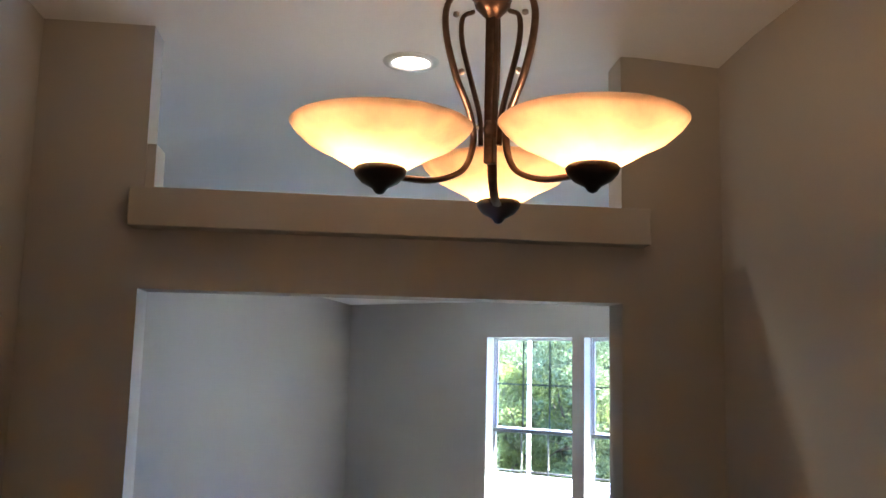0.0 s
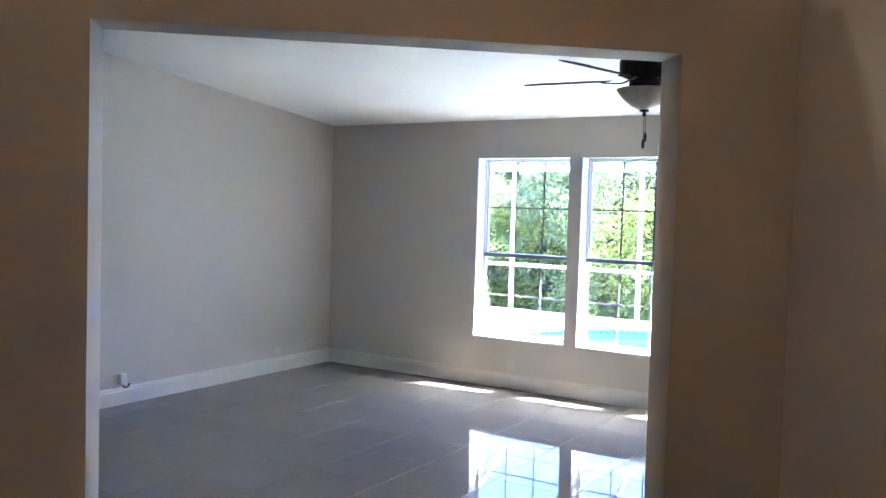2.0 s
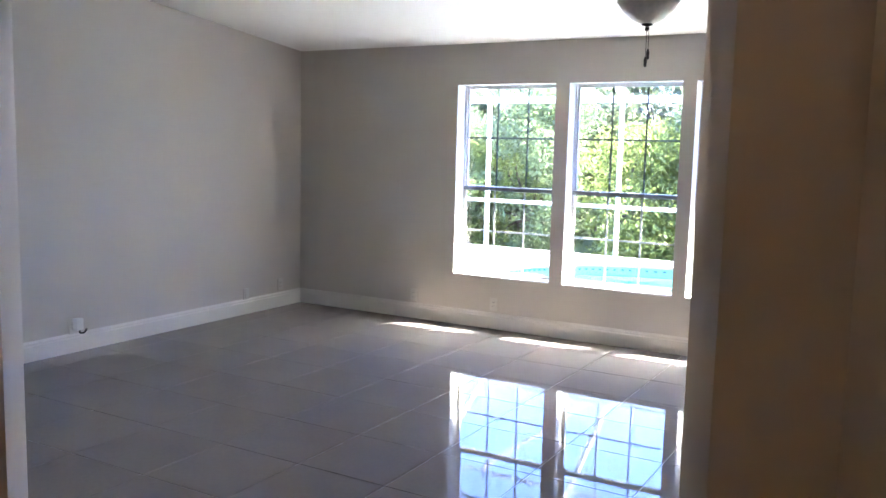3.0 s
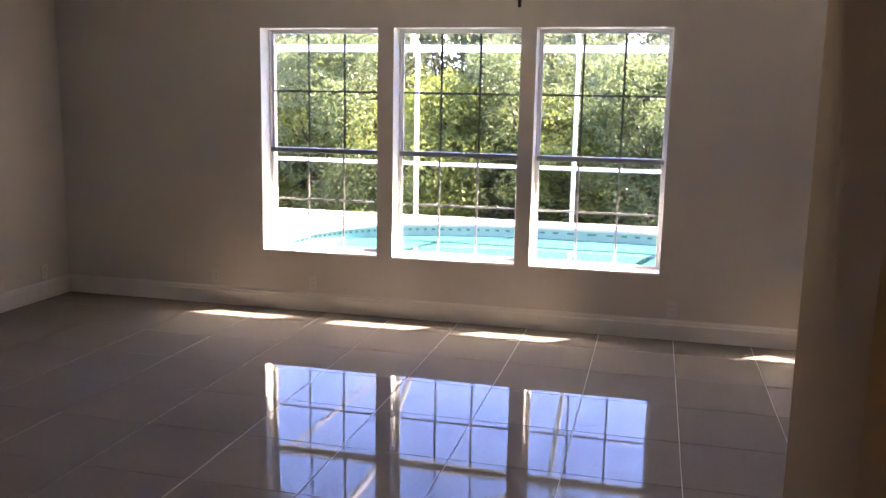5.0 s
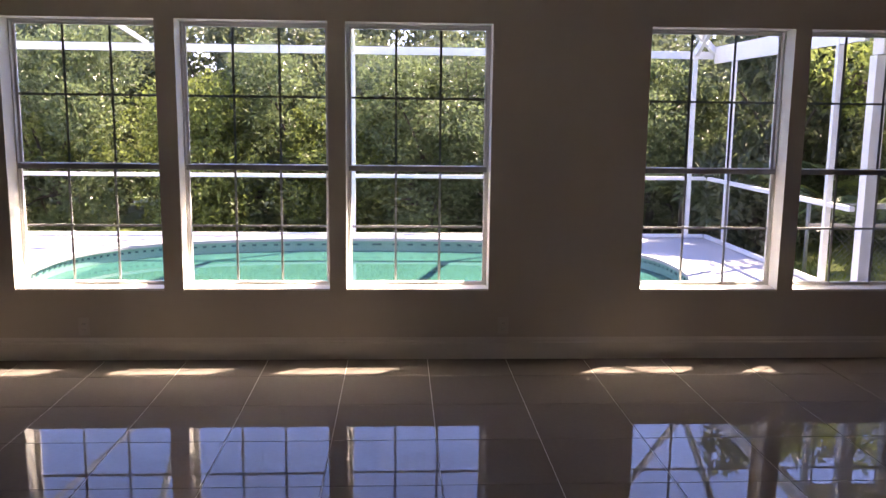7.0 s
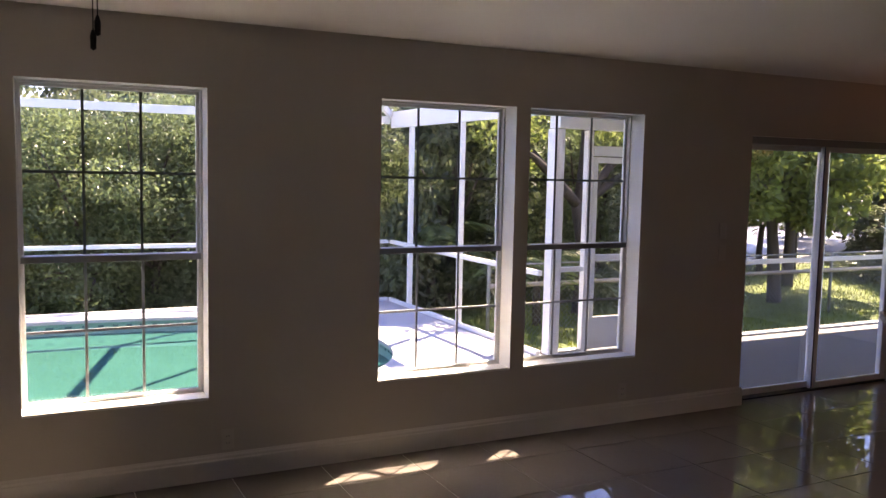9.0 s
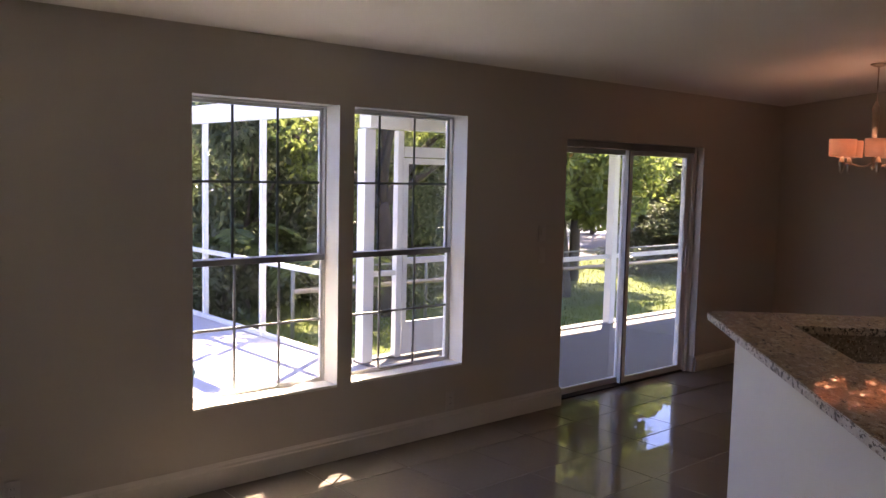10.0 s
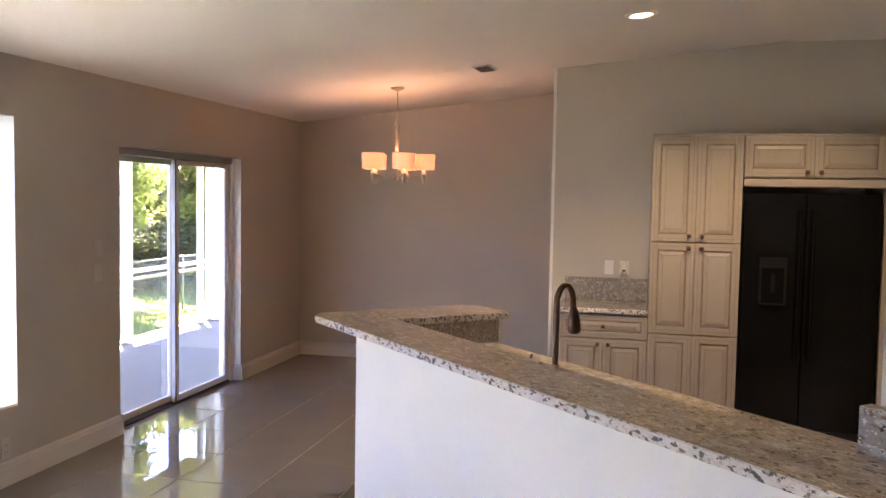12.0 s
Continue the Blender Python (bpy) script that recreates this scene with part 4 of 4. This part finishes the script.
border = [bm.verts.new((*p, -0.40)) for p in outer]
for i in range(4):
    bm.faces.new((eo[i], border[i], border[(i + 1) % 4], eo[(i + 1) % 4]))
tagged(part("pavement_deck", bm, DECK), kind="structure")
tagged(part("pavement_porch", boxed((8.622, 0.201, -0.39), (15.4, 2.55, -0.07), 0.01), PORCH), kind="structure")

# eaves, porch roof and house roof
# Unseen bar added to cast a thin dark line across the sun patches.
tagged(part("trim_shade_bar", boxed((-1.0, 0.778, 2.485), (8.26, 0.806, 2.515), 0.002), TRIM), kind="structure")
tagged(part("trim_soffit", boxed((-1.0, 0.201, 2.46), (8.269, 0.74, 2.62), 0.004), TRIM), kind="structure")
tagged(part("trim_porch_eave", boxed((8.27, 0.201, 2.42), (8.58, 2.42, 2.62), 0.004), TRIM), kind="structure")
tagged(part("trim_porch_ceiling", boxed((8.581, 0.201, 2.42), (15.4, 3.25, 2.62), 0.004), TRIM), kind="structure")
tagged(part("trim_porch_beam", boxed((8.60, 2.24, 2.18), (15.38, 2.42, 2.419), 0.004), ALU), kind="structure")
bm = bmesh.new()
prism([(-1.2, 0.8), (15.5, 0.8), (15.5, -4.6), (-1.2, -4.6)], 2.63, 2.75, bm=bm)
for v in bm.verts:
    if v.co.y < 0:
        v.co.z += 1.6
prism([(-1.2, -4.61), (15.5, -4.61), (15.5, -12), (-1.2, -12)], 4.23, 4.35, bm=bm)
tagged(part("roof", bm, ROOF), kind="structure")

cage = thing("pool_enclosure", "white aluminium screen enclosure frame around the pool deck", "screen enclosure")
YF, XR, TOPZ, HIGH = 6.25, 8.54, 2.42, 3.35
P = 0.045


def bar(name, a, b, w=P, h=P, parent=None, mate=None):
    """A square hollow section from a to b."""
    a, b = Vector(a), Vector(b)
    L = (b - a).length
    turn = (b - a).to_track_quat("X", "Z").to_matrix().to_4x4()
    return part(name, boxed((0, -w / 2, -h / 2), (L, w / 2, h / 2), 0.003), mate or ALU, parent or cage, m=Matrix.Translation(a) @ turn)


xs_far = (-7.8, -5.6, -3.3, -1.05, 1.25, 3.60, 6.5, 8.27)
for x in xs_far:
    bar("post", (x, YF, -0.095), (x, YF, TOPZ - 0.05), 0.055, 0.055)
    bar("rafter", (x, YF, TOPZ + 0.02), (x, 4.6, HIGH), 0.055, 0.10)
    bar("beam", (x, 4.6, HIGH), (x + (1.0 if x == 3.60 else 0.0), 0.75, HIGH), 0.055, 0.10)
    bar("strut", (x, 0.78, 2.66), (x, 0.78, HIGH + 0.04), 0.05, 0.05)
for y in (4.15, 2.90):
    bar("post", (XR, y, -0.095), (XR, y, TOPZ - 0.05), 0.055, 0.06)
bar("post", (8.60, 5.70, -0.095), (8.60, 5.70, TOPZ - 0.05), 0.055, 0.06)
bar("post", (8.63, 2.34, -0.065), (8.63, 2.34, 2.17), 0.12, 0.12)
for z, h in ((-0.07, 0.05), (0.74, 0.05), (TOPZ, 0.10)):
    bar("rail", (xs_far[0], YF, z), (XR - 0.03, YF, z), 0.048, h)
    bar("rail", (XR, YF - 0.03, z), (XR, 2.42, z), 0.048, h if z < 2 else 0.22)
for y, z in ((4.6, HIGH), (2.7, HIGH), (0.78, HIGH)):
    bar("purlin", (xs_far[0], y, z + 0.01), (XR, y, z + 0.01), 0.045, 0.05)
for i in (3, 4, 5, 6):
    x0, x1 = xs_far[i], xs_far[i + 1]
    if i % 2:
        bar("brace", (x0, 4.6, HIGH + 0.03), (x1, 2.7, HIGH + 0.03), 0.04, 0.03)
        bar("brace", (x0, 0.8, HIGH + 0.03), (x1, 2.7, HIGH + 0.03), 0.04, 0.03)
    else:
        bar("brace", (x0, 2.7, HIGH + 0.03), (x1, 4.6, HIGH + 0.03), 0.04, 0.03)
        bar("brace", (x0, 2.7, HIGH + 0.03), (x1, 0.8, HIGH + 0.03), 0.04, 0.03)
bar("brace", (6.9, 4.6, HIGH), (8.5, 6.2, TOPZ + 0.06), 0.05, 0.09)
bar("brace", (-0.2, 4.6, HIGH), (0.9, YF, TOPZ + 0.05), 0.04, 0.05)

porch = thing("porch_screen", "white aluminium screened porch frame with a kick-panel screen door", "screen enclosure")
for x, w in ((10.95, 0.06), (12.42, 0.10), (14.15, 0.07), (14.50, 0.15)):
    bar("post", (x, 2.34, -0.065), (x, 2.34, 2.17), w, w, porch)
for x0, x1 in ((8.70, 8.985), (9.86, 14.42)):
    for z, h in ((-0.055, 0.02), (0.78, 0.05)):
        bar("rail", (x0, 2.34, z), (x1, 2.34, z), 0.045, h, porch, ALU if z > 0 else ALU_GREY)
for y in (0.30, 1.3):
    bar("post", (14.5, y, -0.065), (14.5, y, 2.41), 0.07, 0.07, porch)
for z in (-0.045, 0.78):
    bar("rail", (14.5, 0.34, z), (14.5, 2.26, z), 0.045, 0.05, porch)
for x in (9.02, 9.82):
    bar("door_post", (x, 2.34, -0.065), (x, 2.34, 2.17), 0.07, 0.07, porch)
bar("door_header", (9.07, 2.34, 1.97), (9.785, 2.34, 1.97), 0.06, 0.10, porch)
screen_door = part("screen_door", boxed((9.075, 2.32, -0.05), (9.13, 2.36, 1.91), 0.003), ALU, porch)
for lo, hi in (((9.72, 2.32, -0.05), (9.775, 2.36, 1.91)), ((9.131, 2.32, 1.85), (9.719, 2.36, 1.91)), ((9.131, 2.32, 0.86), (9.719, 2.36, 0.92))):
    part("door_rail", boxed(lo, hi, 0.003), ALU, screen_door)
part("kick_panel", boxed((9.131, 2.325, -0.05), (9.719, 2.352, 0.28), 0.004), ALU, screen_door)

pfan = thing("porch_fan", "black porch ceiling fan hanging from the white porch ceiling, at rest", "ceiling fan", pose(11.4, 1.2, -0.13))
part("motor", lathe([(0, 2.15), (0.09, 2.16), (0.11, 2.20), (0.09, 2.25), (0.02, 2.26), (0.02, 2.549), (0, 2.549)], 24), BLACK_MATTE, pfan, smooth=True)
for k in range(5):
    part("blade", boxed((0.10, -0.06, 2.19), (0.58, 0.06, 2.197), 0.002), BLACK_MATTE, pfan, m=pose(0, 0, 0, 0, 0, 72 * k + 10))

# chain-link fence across the lawn
fence = thing("chain_link_fence", "low galvanised chain-link fence with a pale pipe rail across the lawn", "fence")
FYY = 4.6
for k in range(9):
    x = 9.2 + 2.1 * k
    part("post", lathe([(0, -0.40), (0.024, -0.40), (0.024, 0.58), (0, 0.60)], 10, m=Matrix.Translation((x, FYY, 0))), GALV, fence)
part("top_rail", tube([(9.2, FYY, 0.56), (26.0, FYY, 0.56)], 0.013, 8), GALV, fence)
part("middle_rail", tube([(9.2, FYY - 0.03, 0.30), (26.0, FYY - 0.03, 0.28)], 0.030, 8), PIPE, fence)
bm = bmesh.new()
step = 0.075
for k in range(int(16.8 / step)):
    x = 9.2 + k * step
    for s in (1, -1):
        x0, x1 = (x, x + 0.92) if s > 0 else (x + 0.92, x)
        d = Vector((x1 - x0, 0, 0.92)).normalized()
        n = Vector((-d.z, 0, d.x)) * 0.0022
        a, b = Vector((x0, FYY + 0.004 * s, -0.38)), Vector((x1, FYY + 0.004 * s, 0.54))
        bm.faces.new([bm.verts.new(p) for p in (a - n, b - n, b + n, a + n)])
tagged(part("chain_mesh", bm, GALV, fence), kind="stuff")

lake = bmesh.new()
lake.faces.new([lake.verts.new(p) for p in ((19, 10.2, -0.385), (140, 10.2, -0.385), (140, 80, -0.385), (13, 80, -0.385), (13, 17, -0.385))])
tagged(part("water_lake", lake, LAKE), kind="structure")


def leafy(name, clumps, count, size, seed, droop=0.0):
    """Vertices and faces of count small leaves on and in the clumps (centre, radii)."""
    rng = np.random.default_rng(seed)
    weight = np.array([c[3] * c[4] for c in clumps])
    pick = rng.choice(len(clumps), count, p=weight / weight.sum())
    c = np.array([c[:3] for c in clumps])[pick]
    r = np.array([(c[3], c[3], c[4]) for c in clumps])[pick]
    d = rng.normal(size=(count, 3))
    d /= np.linalg.norm(d, axis=1)[:, None]
    reach = rng.uniform(0.45, 1.08, (count, 1)) ** 0.6
    at = c + d * r * reach
    way = d * 0.6 + rng.normal(size=(count, 3)) * 0.8
    way[:, 2] -= droop
    way /= np.linalg.norm(way, axis=1)[:, None]
    side = np.cross(way, rng.normal(size=(count, 3)))
    side /= np.linalg.norm(side, axis=1)[:, None]
    L = (size * rng.uniform(0.6, 1.4, count))[:, None]
    up = np.cross(side, way)
    v = np.stack([at, at + way * L * 0.5 + side * L * 0.24 + up * L * 0.06, at + way * L, at + way * L * 0.5 - side * L * 0.24 + up * L * 0.06], 1).reshape(-1, 3)
    i = np.arange(count)[:, None] * 4
    f = np.concatenate([i + [0, 1, 2], i + [0, 2, 3]])
    me = bpy.data.meshes.new(name)
    me.from_pydata(v.tolist(), [], f.tolist())
    return me


def crown_clumps(seed, width, low, high, n):
    rng = random.Random(seed)
    out = []
    for _ in range(n):
        z = rng.uniform(low, high)
        k = (z - low) / (high - low)
        w = width * (0.55 + 0.6 * math.sin(math.pi * min(1, k * 0.8 + 0.15))) * 0.62
        a, q = rng.uniform(0, math.tau), w * math.sqrt(rng.random())
        s = rng.uniform(0.26, 0.55)
        out.append((q * math.cos(a), q * math.sin(a), z, s, s * rng.uniform(0.6, 0.95)))
    return out


def tree(label, seed, width, low, high, leaves, count, size, category="tree", m=None, trunk=0.09):
    t = thing("tree", label, category, m)
    rng = random.Random(seed + 99)
    clumps = crown_clumps(seed, width, low, high, 46)
    tips = [c[:3] for c in clumps]
    lean = (rng.uniform(-0.3, 0.3), rng.uniform(-0.3, 0.3))
    fork = Vector((lean[0] * 0.4, lean[1] * 0.4, low * 0.8 + 0.5))
    wood = part("trunk", tube(curve_points([(0, 0, -0.05), (lean[0] * 0.2, lean[1] * 0.1, fork.z * 0.5), fork], 5), trunk, 9, taper=trunk * 0.6), BARK, t)
    for tip in tips[::4]:
        mid = fork.lerp(Vector(tip), 0.5) + Vector((rng.uniform(-0.2, 0.2), rng.uniform(-0.2, 0.2), 0.15))
        part("limb", tube(curve_points([fork, mid, tip], 3), trunk * 0.4, 6, taper=0.008), BARK, wood)
    me = leafy("crown", clumps, count, size, seed)
    me.materials.append(leaves)
    c = new("crown", me)
    c.parent = t
    return t


B, Yg, Dk = LEAVES
kinds = [
    tree("dense green broad-leaved shrub tree with leaves to the ground", 1, 1.65, 0.15, 3.0, B, 25000, 0.072, m=pose(-1.2, 8.6, -0.4)),
    tree("yellow-green broad-leaved shrub tree in the hedge", 2, 1.50, 0.1, 2.35, Yg, 19000, 0.072, m=pose(0.9, 8.3, -0.4)),
    tree("dense dark green tree at the back of the hedge", 3, 2.2, 0.3, 3.65, Dk, 11500, 0.135, m=pose(0.6, 11.3, -0.4)),
    tree("tall sunlit green shrub with narrow upright twigs behind the pool", 4, 1.45, 0.1, 3.0, B, 24000, 0.062, m=pose(5.6, 8.4, -0.4)),
    tree("leafy yellow-green shade tree with a bare trunk on the lawn", 5, 2.4, 1.7, 4.8, Yg, 10000, 0.17, m=pose(17.5, 7.2, -0.4), trunk=0.13),
    tree("large green shade tree with a bare trunk beyond the lawn", 6, 3.2, 1.9, 6.2, B, 14000, 0.19, m=pose(20.5, 12.0, -0.4), trunk=0.2),
]
rng = random.Random(7)
spots = []
for x, y, k in ((-3.6, 8.9, 3), (-6.0, 8.4, 0), (-8.6, 8.8, 0), (-11, 8.4, 3), (-4.8, 8.2, 1), (2.3, 8.9, 0), (3.3, 8.5, 1), (3.9, 9.2, 3), (7.0, 8.7, 3), (8.3, 8.3, 0), (9.4, 8.6, 3), (10.9, 8.2, 0), (12.2, 8.8, 3), (6.4, 9.2, 0), (4.7, 8.0, 0),
                (-2.4, 8.2, 1), (12.5, 6.9, 3), (10.0, 7.3, 2), (13.8, 7.9, 2)):
    spots.append((x, y, k, rng.uniform(0.85, 1.1)))
for x, y in ((-10, 11.5), (-7, 11.0), (-4.2, 11.8), (-1.6, 11.2), (2.9, 11.0), (5.2, 11.8), (7.6, 11.2), (10.0, 11.6), (12.6, 11.0), (15.0, 11.6), (-13, 10), (17.5, 14.0)):
    spots.append((x, y, 2, rng.uniform(0.86, 1.02)))
for i in range(12):
    spots.append((-11 + 2.35 * i, 13.2 + 0.5 * (i % 2), 2, 1.06))
for x, y, k, s in ((15.6, 9.4, 1, 1.2), (15.5, 5.7, 4, 0.9), (22.4, 7.9, 2, 1.0), (20.8, 7.2, 2, 0.42), (24.4, 7.4, 2, 0.5), (27.0, 8.2, 2, 0.6), (26.0, 7.2, 4, 0.9), (25.5, 10.5, 0, 1.3), (30, 12, 2, 1.2), (28.0, 9.8, 1, 1.4), (17.0, 10.2, 0, 1.0), (33.5, 10.5, 0, 1.5), (36.5, 14.5, 2, 1.5), (14.8, 12.2, 4, 1.0), (17.8, 12.0, 4, 1.0), (23.8, 9.4, 4, 1.0), (27.5, 12.5, 5, 1.0), (30.5, 9.0, 4, 1.1), (33, 13.5, 5, 1.1), (24.0, 15.5, 5, 0.9), (38, 11, 5, 1.2), (21.5, 5.9, 4, 0.8), (29, 16, 2, 1.3), (35, 17.5, 2, 1.4), (42, 16, 2, 1.5), (20, 16.0, 2, 1.1)):
    spots.append((x, y, k, s))
for x, y, k, s in spots:
    copy_thing(kinds[k], pose(x, y, -0.4, 0, 0, rng.uniform(0, 360)) @ Matrix.Diagonal((1, 1, s, 1)))
for o in kinds:
    o["group"] = "trees around the garden"


def oak(x, y):
    """A broad tree with thick bare limbs and leaf clumps along them."""
    t = thing("tree", "spreading shade tree with thick dark bare limbs beyond the pool screen", "tree", pose(x, y, -0.4))
    rng = random.Random(31)
    wood = part("trunk", tube(curve_points([(0, 0, -0.05), (0.08, 0.05, 0.9), (-0.05, 0.1, 1.7)], 5), 0.17, 10, taper=0.13), BARK, t)
    clumps = []
    for tip in ((-1.9, -0.5, 2.6), (-1.5, 0.6, 3.4), (0.4, -0.6, 3.7), (1.6, -0.3, 3.3), (1.9, 0.5, 2.5), (0.3, 0.9, 3.6)):
        start, end = Vector((-0.05, 0.1, 1.65)), Vector(tip)
        mid = start.lerp(end, 0.5) + Vector((rng.uniform(-0.2, 0.2), rng.uniform(-0.2, 0.2), 0.22))
        limb = part("limb", tube(curve_points([start, mid, end], 5), 0.085, 8, taper=0.02), BARK, wood)
        for k in range(3):
            a = mid.lerp(end, 0.2 + 0.35 * k)
            b = a + Vector((rng.uniform(-0.6, 0.6), rng.uniform(-0.5, 0.5), rng.uniform(-0.25, 0.6)))
            part("branch", tube([a, a.lerp(b, 0.5) + Vector((0, 0, 0.06)), b], 0.022, 6, taper=0.006), BARK, limb)
            clumps.append((*b, rng.uniform(0.3, 0.5), rng.uniform(0.2, 0.34)))
    me = leafy("crown", clumps, 9000, 0.10, 77)
    me.materials.append(LEAVES[1])
    crown = new("crown", me)
    crown.parent = t
    return t


oak(11.6, 5.9)


def palm(x, y, seed, s=1.0):
    p = thing("palm", "young palm with arching yellow-green fronds outside the screen", "palm", pose(x, y, -0.4, 0, 0, seed * 40) @ Matrix.Scale(s, 4))
    part("trunk", tube([(0, 0, 0), (0.02, 0, 0.4), (0, 0.02, 0.9)], 0.07, 9, taper=0.05), BARK, p)
    rng = random.Random(seed)
    for k in range(13):
        a, rise, L = k * 137.5, rng.uniform(0.35, 1.25), rng.uniform(1.0, 1.5)
        bm = bmesh.new()
        pts = []
        for i in range(13):
            t = i / 12
            pts.append(Vector((L * t * math.cos(rise * 0.8), 0, 0.85 + L * (t * math.sin(rise) - 0.75 * t * t))))
        tube(pts, 0.010, 5, bm=bm, taper=0.003)
        for i in range(2, 13):
            for f in (0, 0.5):
                q = pts[i - 1].lerp(pts[i], f)
                for sd in (1, -1):
                    ll = 0.34 * math.sin(math.pi * (0.12 + 0.8 * i / 13)) + 0.05
                    d = Vector((0.55, sd * 0.8, -0.35 + rng.uniform(-0.15, 0.15))).normalized() * ll
                    n = Vector((0.018, 0, 0))
                    bm.faces.new([bm.verts.new(v) for v in (q - n, q + d * 0.5 + Vector((0, 0, 0.02)), q + d, q + n)])
        part("frond", bm, FROND, p, m=pose(0, 0, 0, 0, 0, a))
    return p


palm(9.5, 6.9, 1, 1.15)
palm(8.6, 7.4, 2, 1.0)
palm(10.4, 5.3, 3, 0.95)
palm(18.9, 9.2, 4, 1.2)

rng2 = np.random.default_rng(5)
n = 26000
x = rng2.uniform(8.8, 24, n)
y = 2.6 + 10 * rng2.random(n) ** 1.6
h = rng2.uniform(0.03, 0.085, n)
a = rng2.uniform(0, math.tau, n)
w = 0.006 + 0.004 * rng2.random(n)
lean = rng2.normal(0, 0.02, (n, 2))
v = np.zeros((n, 3, 3))
v[:, 0] = np.stack([x - w * np.cos(a), y - w * np.sin(a), np.full(n, -0.40)], 1)
v[:, 1] = np.stack([x + w * np.cos(a), y + w * np.sin(a), np.full(n, -0.40)], 1)
v[:, 2] = np.stack([x + lean[:, 0], y + lean[:, 1], -0.40 + h], 1)
me = bpy.data.meshes.new("grass")
me.from_pydata(v.reshape(-1, 3).tolist(), [], np.arange(3 * n).reshape(-1, 3).tolist())
me.materials.append(BLADE)
tagged(new("grass", me), "short sunlit lawn grass beyond the porch", "grass", kind="stuff")

lantern = thing("garden_lantern", "small white lantern on a thin post beyond the lawn", "lantern", pose(19.8, 9.0, -1.05))
part("post", lathe([(0, 0.66), (0.03, 0.66), (0.025, 1.55), (0, 1.55)], 10), BARK, lantern)
part("lamp_house", lathe([(0, 1.55), (0.08, 1.56), (0.11, 1.75), (0.16, 1.77), (0.05, 1.87), (0, 1.90)], 6), PLASTIC, lantern)

# ---- floor tiles ----
PITCH, X0, Y0 = 0.519, 1.812, -0.373
bm = bmesh.new()
e, d = PITCH / 2 - 0.0022, 0.0012
t0 = [bm.verts.new((sx * e, sy * e, -0.008)) for sx, sy in ((-1, -1), (1, -1), (1, 1), (-1, 1))]
t1 = [bm.verts.new((sx * e, sy * e, -d)) for sx, sy in ((-1, -1), (1, -1), (1, 1), (-1, 1))]
t2 = [bm.verts.new((sx * (e - d), sy * (e - d), 0)) for sx, sy in ((-1, -1), (1, -1), (1, 1), (-1, 1))]
for p, q in ((t0, t1), (t1, t2)):
    for i in range(4):
        bm.faces.new((p[i], p[(i + 1) % 4], q[(i + 1) % 4], q[i]))
bm.faces.new(t2)
tile_mesh = bpy.data.meshes.new("tile")
bm.to_mesh(tile_mesh)
bm.free()
tile_mesh.materials.append(TILE)
base_v = np.array([v.co[:] for v in tile_mesh.vertices])
base_f = [list(f.vertices) for f in tile_mesh.polygons]
rest_v, rest_f = [], []
for j in range(-1, 22):
    for i in range(-4, 20):
        cx, cy = X0 + (i + 0.5) * PITCH, Y0 - (j + 0.5) * PITCH
        if j < 11:
            o = new("tile", tile_mesh)
            o.parent = floor
            o.location = (cx, cy, random.uniform(-0.0003, 0.0003))
            o.rotation_euler = (random.uniform(-0.0006, 0.0006), random.uniform(-0.0006, 0.0006), 0)
        else:
            k = len(rest_v) * len(base_v)
            rest_v.append(base_v + (cx, cy, 0))
            rest_f += [[q + k for q in f] for f in base_f]
me = bpy.data.meshes.new("tiles_beyond")
me.from_pydata(np.concatenate(rest_v).tolist(), [], rest_f)
me.materials.append(TILE)
o = tagged(new("tiles_beyond", me), kind="stuff")
o.parent = floor
